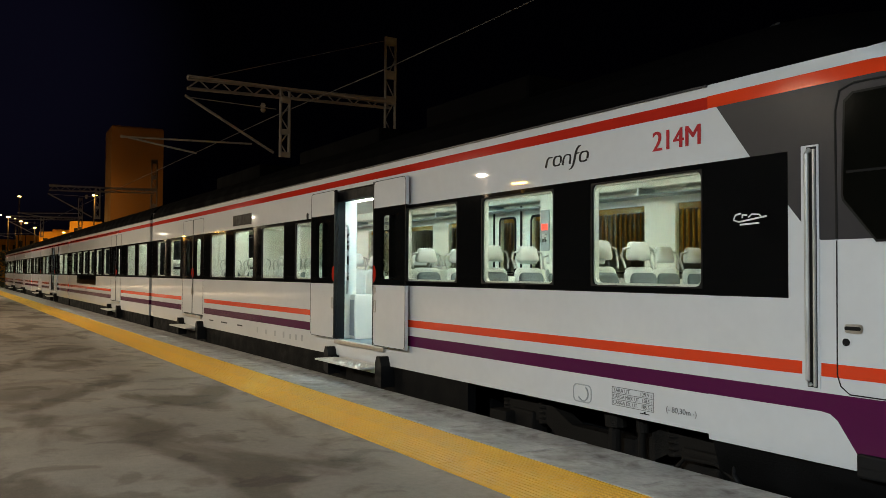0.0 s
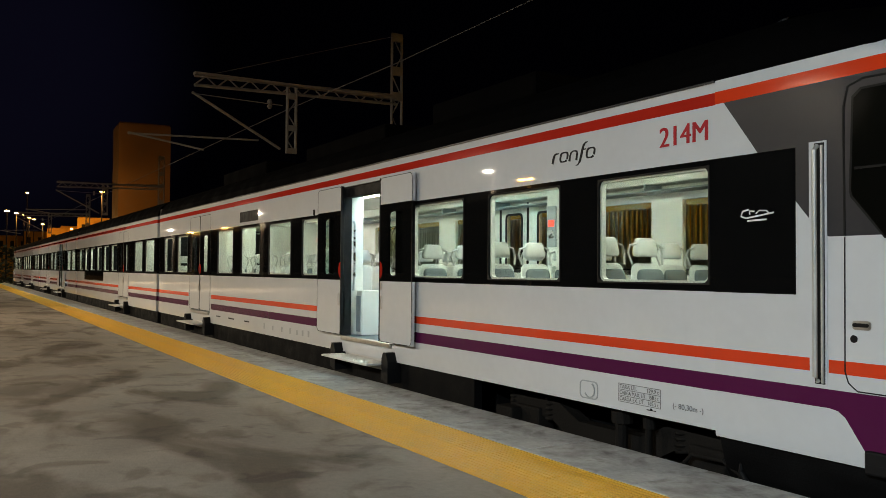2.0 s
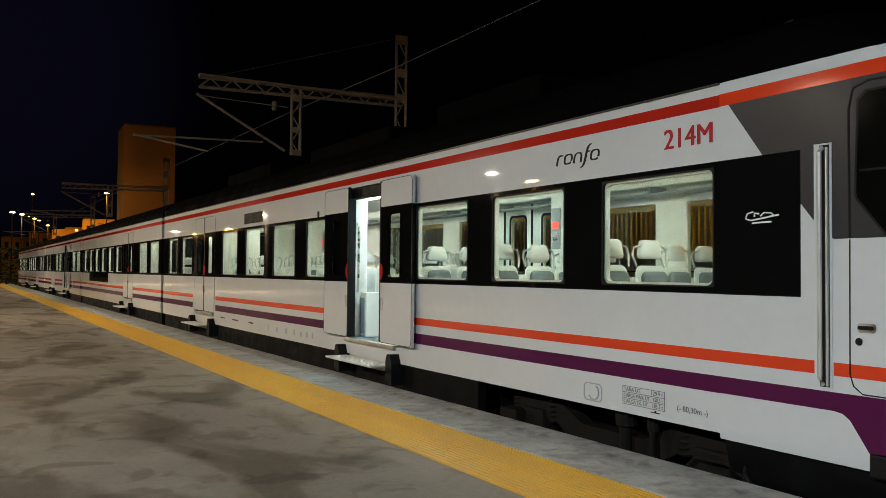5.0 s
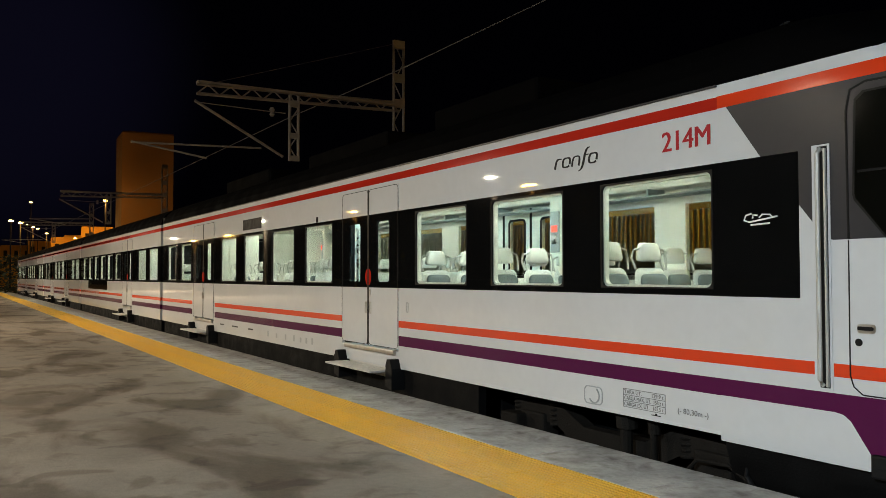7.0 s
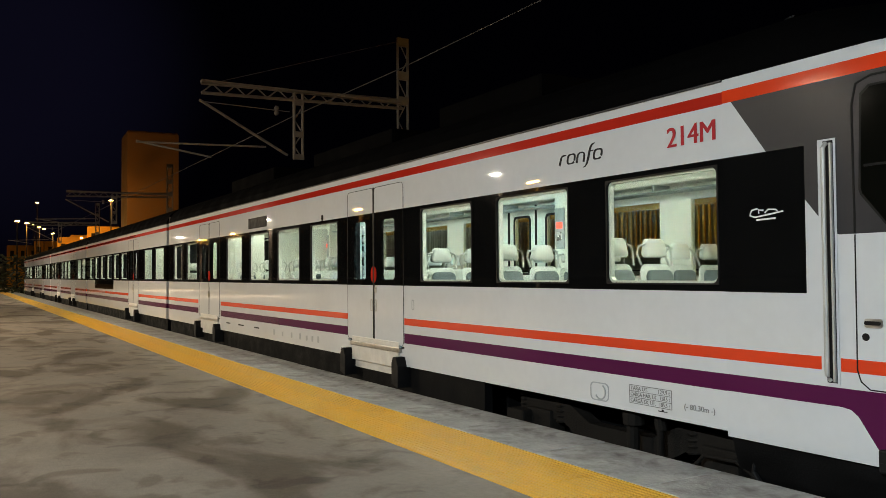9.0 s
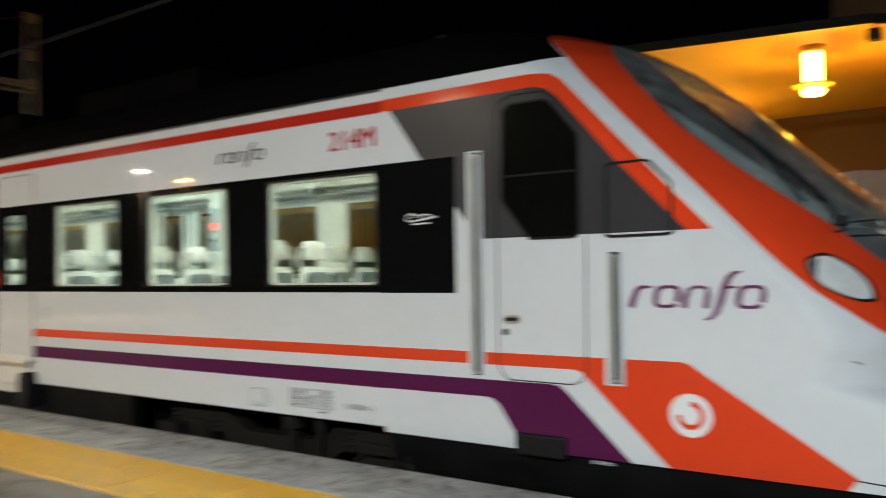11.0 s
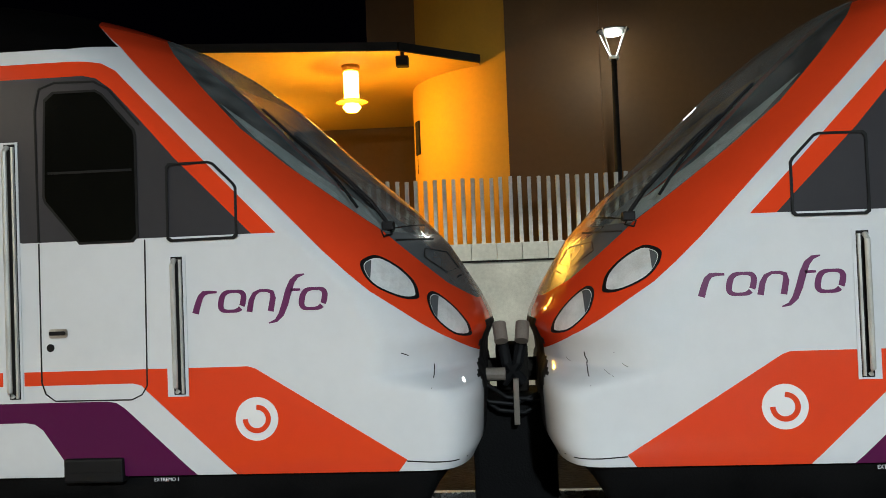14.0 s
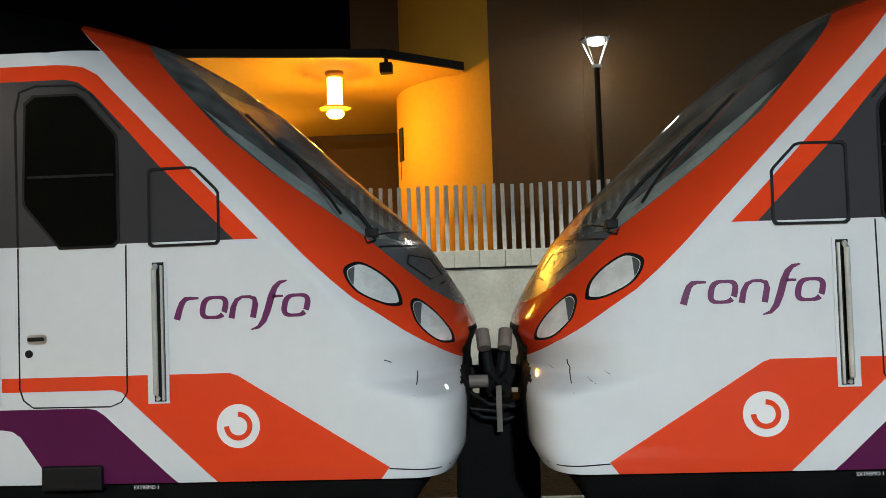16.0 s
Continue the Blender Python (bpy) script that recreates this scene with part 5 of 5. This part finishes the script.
def tower_block(az, dist, w, h, m, label, name="tower_block"):
    x, y = far_at(az, dist)
    t = thing(name, label, "building", at=(x, y, 0))
    t.rotation_euler[2] = radians(az + (0 if name == "house" else 8))
    part("wall", boxes((-w / 2, w / 2, -w / 2, w / 2, -1, h), bevel=0.05), m, t)
    part("roof", boxes((-w / 2 + 0.1, w / 2 - 0.1, -w / 2 + 0.1, w / 2 - 0.1, h, h + 0.15)), m, t)
    if name == "house":
        for z in np.arange(h - 1.6, 2.0, -2.4):
            for k in range(int(w // 2)):
                x = -w / 2 + 1.0 + 2.0 * k
                part("window", boxes((x - 0.35, x + 0.35, -w / 2 - 0.05, -w / 2 + 0.02, z - 0.6, z + 0.6)), FASCIA, t)
    return t


tower_block(79.2, 120, 6.6, 20.7, BROWN, "tall plain tower block in dim orange light")
for az, dist, w, h in ((80.9, 150, 6, 8.8), (82.0, 150, 5, 9.6), (82.9, 165, 6, 8.8), (83.8, 160, 5, 8.2), (84.8, 190, 8, 8.6), (86.2, 200, 9, 8.0), (78.0, 150, 6, 5)):
    tower_block(az, dist, w, h, OCHRE, "low ochre house on the hillside in lamp light", "house")


def far_lamp(az, dist, z, size, glow=LAMP_FAR, energy=0):
    x, y = far_at(az, dist)
    p = thing("road_lamp", "distant glowing orange street lamp on a post", "street lamp", "distant lamps", at=(x, y, 0))
    part("post", lathe(bmesh.new(), [(0.09, -1), (0.06, z)], (0, 0, 0), 8), RUBBER, p)
    part("head", lathe(bmesh.new(), [(0.05, -0.10), (size, -0.07), (size * 0.8, 0.03), (0.05, 0.07)], (0, 0, z), 12), glow, p, "glowing lamp head")
    if energy:
        li = bpy.data.lights.new("road_light", "POINT")
        li.energy, li.color, li.shadow_soft_size = energy, (1.0, 0.50, 0.12), 0.3
        new("road_light", li).location = (x + 0.5, y - 0.5, z - 0.6)


# the last one is added out of sight behind the train, to light the tower
for px_az, dist, z, size, e in ((81.55, 110, 10.9, 0.30, 1500), (86.95, 90, 6.9, 0.24, 0), (86.42, 110, 7.9, 0.26, 900), (86.02, 130, 8.8, 0.26, 0), (85.72, 150, 9.6, 0.26, 900), (85.45, 170, 10.4, 0.26, 0), (84.95, 150, 8.6, 0.26, 700), (85.85, 120, 11.2, 0.2, 0), (83.3, 140, 7.5, 0.2, 1200), (82.3, 140, 7.0, 0.1, 1400), (77.0, 98, 6.0, 0.2, 1900)):
    far_lamp(px_az, dist, z, size, energy=e)

# dark scrub and trees behind the tracks
def scrub(name, az0, az1, dist, h, count, label):
    rng = random.Random(5)
    bm = bmesh.new()
    for _ in range(count):
        x, y = far_at(rng.uniform(az0, az1), dist * rng.uniform(0.92, 1.08))
        z = h * rng.random() ** 1.3
        a, s = rng.uniform(0, 6.28), rng.uniform(0.10, 0.32)
        c = Vector((x, y, z - 0.5))
        u = Vector((math.cos(a), math.sin(a), rng.uniform(-0.6, 0.6))) * s
        w = Vector((-math.sin(a), math.cos(a), rng.uniform(-0.6, 0.9))) * s * 0.6
        bm.faces.new([bm.verts.new(c + k) for k in (u, w, -u, -w)])
    tagged(finish(name, bm, FOLIAGE), label, "bushes", kind="stuff")


scrub("scrub", 80, 91, 90, 4.0, 5000, "dark bushes beside the far tracks")
scrub("hill_scrub", 64, 82, 75, 5.5, 8000, "dark wooded slope behind the train")

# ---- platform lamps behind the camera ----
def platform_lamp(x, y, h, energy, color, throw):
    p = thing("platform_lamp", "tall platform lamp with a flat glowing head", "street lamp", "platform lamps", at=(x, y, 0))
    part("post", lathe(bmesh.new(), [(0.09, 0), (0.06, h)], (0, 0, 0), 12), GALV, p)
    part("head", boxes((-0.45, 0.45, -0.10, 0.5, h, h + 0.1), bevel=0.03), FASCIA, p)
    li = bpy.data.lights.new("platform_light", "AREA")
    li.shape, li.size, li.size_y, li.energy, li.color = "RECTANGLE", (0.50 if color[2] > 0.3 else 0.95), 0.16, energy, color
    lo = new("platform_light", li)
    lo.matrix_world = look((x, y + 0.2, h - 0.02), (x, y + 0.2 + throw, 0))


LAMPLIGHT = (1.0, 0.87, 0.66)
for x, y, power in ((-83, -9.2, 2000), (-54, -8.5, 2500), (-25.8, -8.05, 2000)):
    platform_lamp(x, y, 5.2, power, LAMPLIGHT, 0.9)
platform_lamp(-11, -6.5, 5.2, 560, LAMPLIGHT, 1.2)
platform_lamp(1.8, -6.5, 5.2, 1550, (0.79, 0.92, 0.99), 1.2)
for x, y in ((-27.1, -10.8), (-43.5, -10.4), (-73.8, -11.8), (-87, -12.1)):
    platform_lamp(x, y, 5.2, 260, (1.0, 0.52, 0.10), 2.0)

# ---- platform edge: coping slabs and tactile tiles ----
bm = boxes((0, 1.19, 3.875, 4.62, -0.25, 0.004), bevel=0.008)
slab_mesh = bpy.data.meshes.new("coping_slab")
bm.to_mesh(slab_mesh)
bm.free()
slab_mesh.materials.append(COPING)
edge = structure("platform_edge", boxes((-300, 200, 3.875, 4.60, -1.0, -0.03)), COPING, "worn pale coping along the platform edge", "platform edge")
for k in range(75):
    o = new("coping_slab", slab_mesh)
    o.parent = edge
    o.location = (-88.0 + 1.2 * k, random.uniform(-0.004, 0.004), random.uniform(-0.002, 0.002))
strip = structure("tactile_strip", boxes((-300, 200, 3.11, 3.865, -0.02, -0.004)), YELLOW, "yellow painted tactile strip along the platform edge", "tactile strip")
bm = boxes((0, 0.395, 0, 0.372, -0.01, 0.002))
for k in range(8):
    box(bm, 0.0, 0.395, 0.012 + 0.046 * k, 0.034 + 0.046 * k, 0.002, 0.005)
tile_mesh = bpy.data.meshes.new("tactile_tile")
bm.to_mesh(tile_mesh)
bm.free()
tile_mesh.materials.append(YELLOW)
for k in range(75):
    for j in range(2):
        o = new("tactile_tile", tile_mesh)
        o.parent = strip
        o.location = (-32.0 + 0.40 * k, 3.113 + 0.376 * j, random.uniform(-0.001, 0.001))

# ---- markings on the front car ----
side_text("coach_number", "214M", -4.70, 2.39, 0.49, 0.155, front_car, REDINK, SIDE, "red coach number", 0.025)
bm = bmesh.new()
for o in logo_shapes(-6.07, -5.46, 2.405, 2.50):
    slab(bm, o, SIDE - 0.004, SIDE - 0.001)
bmesh.ops.recalc_face_normals(bm, faces=bm.faces)
part("operator_mark", bm, INK, front_car, "small dark slanted mark")
side_text("length_mark", "(- 80,30m -)", -4.56, 0.330, 0.30, 0.055, front_car, FADED, SIDE, "black lettering")
for words, z in (("TARA UT.        129.9 t", 0.425), ("CARGA MAX. UT.  158.5 t", 0.375), ("CARGA EX. UT.   185.5 t", 0.325)):
    side_text("load_table", words, -5.15, z, 0.44, 0.032, front_car, FADED, SIDE, "black lettering")
bm = bmesh.new()
for z in (0.313, 0.363, 0.413, 0.463):
    box(bm, -5.165, -4.69, SIDE - 0.003, SIDE - 0.001, z, z + 0.004)
for x in (-5.165, -4.694):
    box(bm, x, x + 0.004, SIDE - 0.003, SIDE - 0.001, 0.313, 0.467)
part("load_table_frame", bm, FADED, front_car)
part("filler_flap", ring(bmesh.new(), rounded(-5.65, -5.43, 0.29, 0.43, 0.04), rounded(-5.66, -5.42, 0.28, 0.44, 0.045), SIDE - 0.004, SIDE - 0.001), INGREY, front_car, "rounded flap in the lower side")
part("flap_grip", slab(bmesh.new(), stroke(arc(-5.53, 0.36, 0.065, -150, 60, 14), 0.012), SIDE - 0.007, SIDE - 0.001), INGREY, front_car)
part("lifting_mark", slab(bmesh.new(), [(-4.84, 0.285), (-4.74, 0.285), (-4.74, 0.292), (-4.78, 0.292), (-4.78, 0.305), (-4.80, 0.305), (-4.80, 0.292), (-4.84, 0.292)], SIDE - 0.004, SIDE - 0.001), INK, front_car)
part("destination_display", boxes((-15.70, -14.60, SIDE - 0.006, SIDE - 0.001, 2.30, 2.50)), RUBBER, front_car, "dark destination display")

# ---- bogie under the front car ----
bogie = thing("bogie", "grimy bogie with wheels, springs and brake gear", "bogie")
for x in (-6.75, -4.45):
    for yy in (MIDDLE - 0.83, MIDDLE + 0.83):
        bm = bmesh.new()
        tube(bm, [(x, yy - 0.065, RAIL + 0.42), (x, yy + 0.065, RAIL + 0.42)], 0.42, 28)
        tube(bm, [(x, yy - 0.10, RAIL + 0.42), (x, yy - 0.06, RAIL + 0.42)], 0.20, 20)
        part("wheel", bm, SHADED_GRIME, bogie)
    bm = bmesh.new()
    tube(bm, [(x, MIDDLE - 0.8, RAIL + 0.42), (x, MIDDLE + 0.8, RAIL + 0.42)], 0.09, 12)
    part("axle", bm, SHADED_GRIME, bogie)
    part("axle_box", boxes((x - 0.19, x + 0.19, SIDE + 0.24, SIDE + 0.44, RAIL + 0.24, RAIL + 0.58), bevel=0.03), SHADED_GRIME, bogie)
    for dx in (-0.30, 0.30):
        bm = bmesh.new()
        for k in range(6):
            tube(bm, [(x + dx + 0.075 * math.cos(a), SIDE + 0.34 + 0.075 * math.sin(a), RAIL + 0.45 + 0.05 * k + 0.05 * a / 6.28) for a in [6.28 * j / 10 for j in range(11)]], 0.015, 5)
        part("spring", bm, SHADED_GRIME, bogie)
bm = bmesh.new()
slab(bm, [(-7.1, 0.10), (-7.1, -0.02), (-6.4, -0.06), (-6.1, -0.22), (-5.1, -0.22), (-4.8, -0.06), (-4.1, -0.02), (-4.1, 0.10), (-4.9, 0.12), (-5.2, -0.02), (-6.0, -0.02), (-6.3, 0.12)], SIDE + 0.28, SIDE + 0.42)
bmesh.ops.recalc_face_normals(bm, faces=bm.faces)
part("side_frame", bm, SHADED_GRIME, bogie, "dirty brown side frame")
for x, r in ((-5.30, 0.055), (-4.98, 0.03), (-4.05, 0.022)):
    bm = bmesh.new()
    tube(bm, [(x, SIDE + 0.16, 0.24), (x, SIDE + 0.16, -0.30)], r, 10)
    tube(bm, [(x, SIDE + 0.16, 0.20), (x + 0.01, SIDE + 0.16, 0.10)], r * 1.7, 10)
    part("damper", bm, SHADED_GRIME, bogie)
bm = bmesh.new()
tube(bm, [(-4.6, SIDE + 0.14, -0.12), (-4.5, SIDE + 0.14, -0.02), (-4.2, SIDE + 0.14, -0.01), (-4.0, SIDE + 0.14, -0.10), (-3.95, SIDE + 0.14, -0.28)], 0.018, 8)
part("brake_pipe", bm, SHADED_GRIME, bogie)
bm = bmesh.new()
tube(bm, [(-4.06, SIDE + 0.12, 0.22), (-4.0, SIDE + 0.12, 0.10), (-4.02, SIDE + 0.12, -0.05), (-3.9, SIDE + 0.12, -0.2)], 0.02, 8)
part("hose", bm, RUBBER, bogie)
part("brake_unit", boxes((-7.15, -6.85, SIDE + 0.12, SIDE + 0.3, -0.25, 0.0), bevel=0.03), SHADED_GRIME, bogie)
part("cross_frame", boxes((-7.2, -3.9, MIDDLE - 0.75, MIDDLE + 0.75, -0.25, 0.12)), UNDER_SHADE, bogie)

bm = bmesh.new()
for o in (stroke([(-3.85, 1.845), (-3.90, 1.835), (-3.915, 1.80), (-3.87, 1.785), (-3.75, 1.80), (-3.64, 1.815)], 0.012), stroke([(-3.86, 1.765), (-3.70, 1.77)], 0.012), stroke([(-3.84, 1.81), (-3.84, 1.835), (-3.80, 1.83)], 0.012), stroke([(-3.79, 1.812), (-3.76, 1.835), (-3.70, 1.83), (-3.685, 1.815)], 0.010)):
    slab(bm, o, -1.476, -1.472)
bmesh.ops.recalc_face_normals(bm, faces=bm.faces)
part("model_mark", bm, WHITEINK, cab_details_parent, "small white swoosh on black")
for k, x in enumerate((-12.1, -12.35, -12.6, -12.9, -13.3, -13.75, -14.2)):
    part("side_notice", slab(bmesh.new(), rounded(x - 0.035, x + 0.035, 0.34, 0.44 - 0.01 * (k % 3), 0.01), SIDE - 0.003, SIDE - 0.001), INGREY, front_car)
for x, w in ((-15.2, 0.3), (-16.2, 0.4), (-17.1, 0.3)):
    part("lettering_bar", boxes((x - w / 2, x + w / 2, SIDE - 0.003, SIDE - 0.001, 0.40, 0.425)), INK, front_car)
part("side_lamp", slab(bmesh.new(), rounded(-11.94, -11.88, 2.24, 2.33, 0.02), SIDE - 0.012, SIDE - 0.001), RUBBER, front_car)
part("lock_plate", ring(bmesh.new(), rounded(-8.995, -8.955, 0.97, 1.07, 0.012), rounded(-9.005, -8.945, 0.955, 1.085, 0.016), SIDE - 0.004, SIDE - 0.001), INGREY, front_car)


motions()
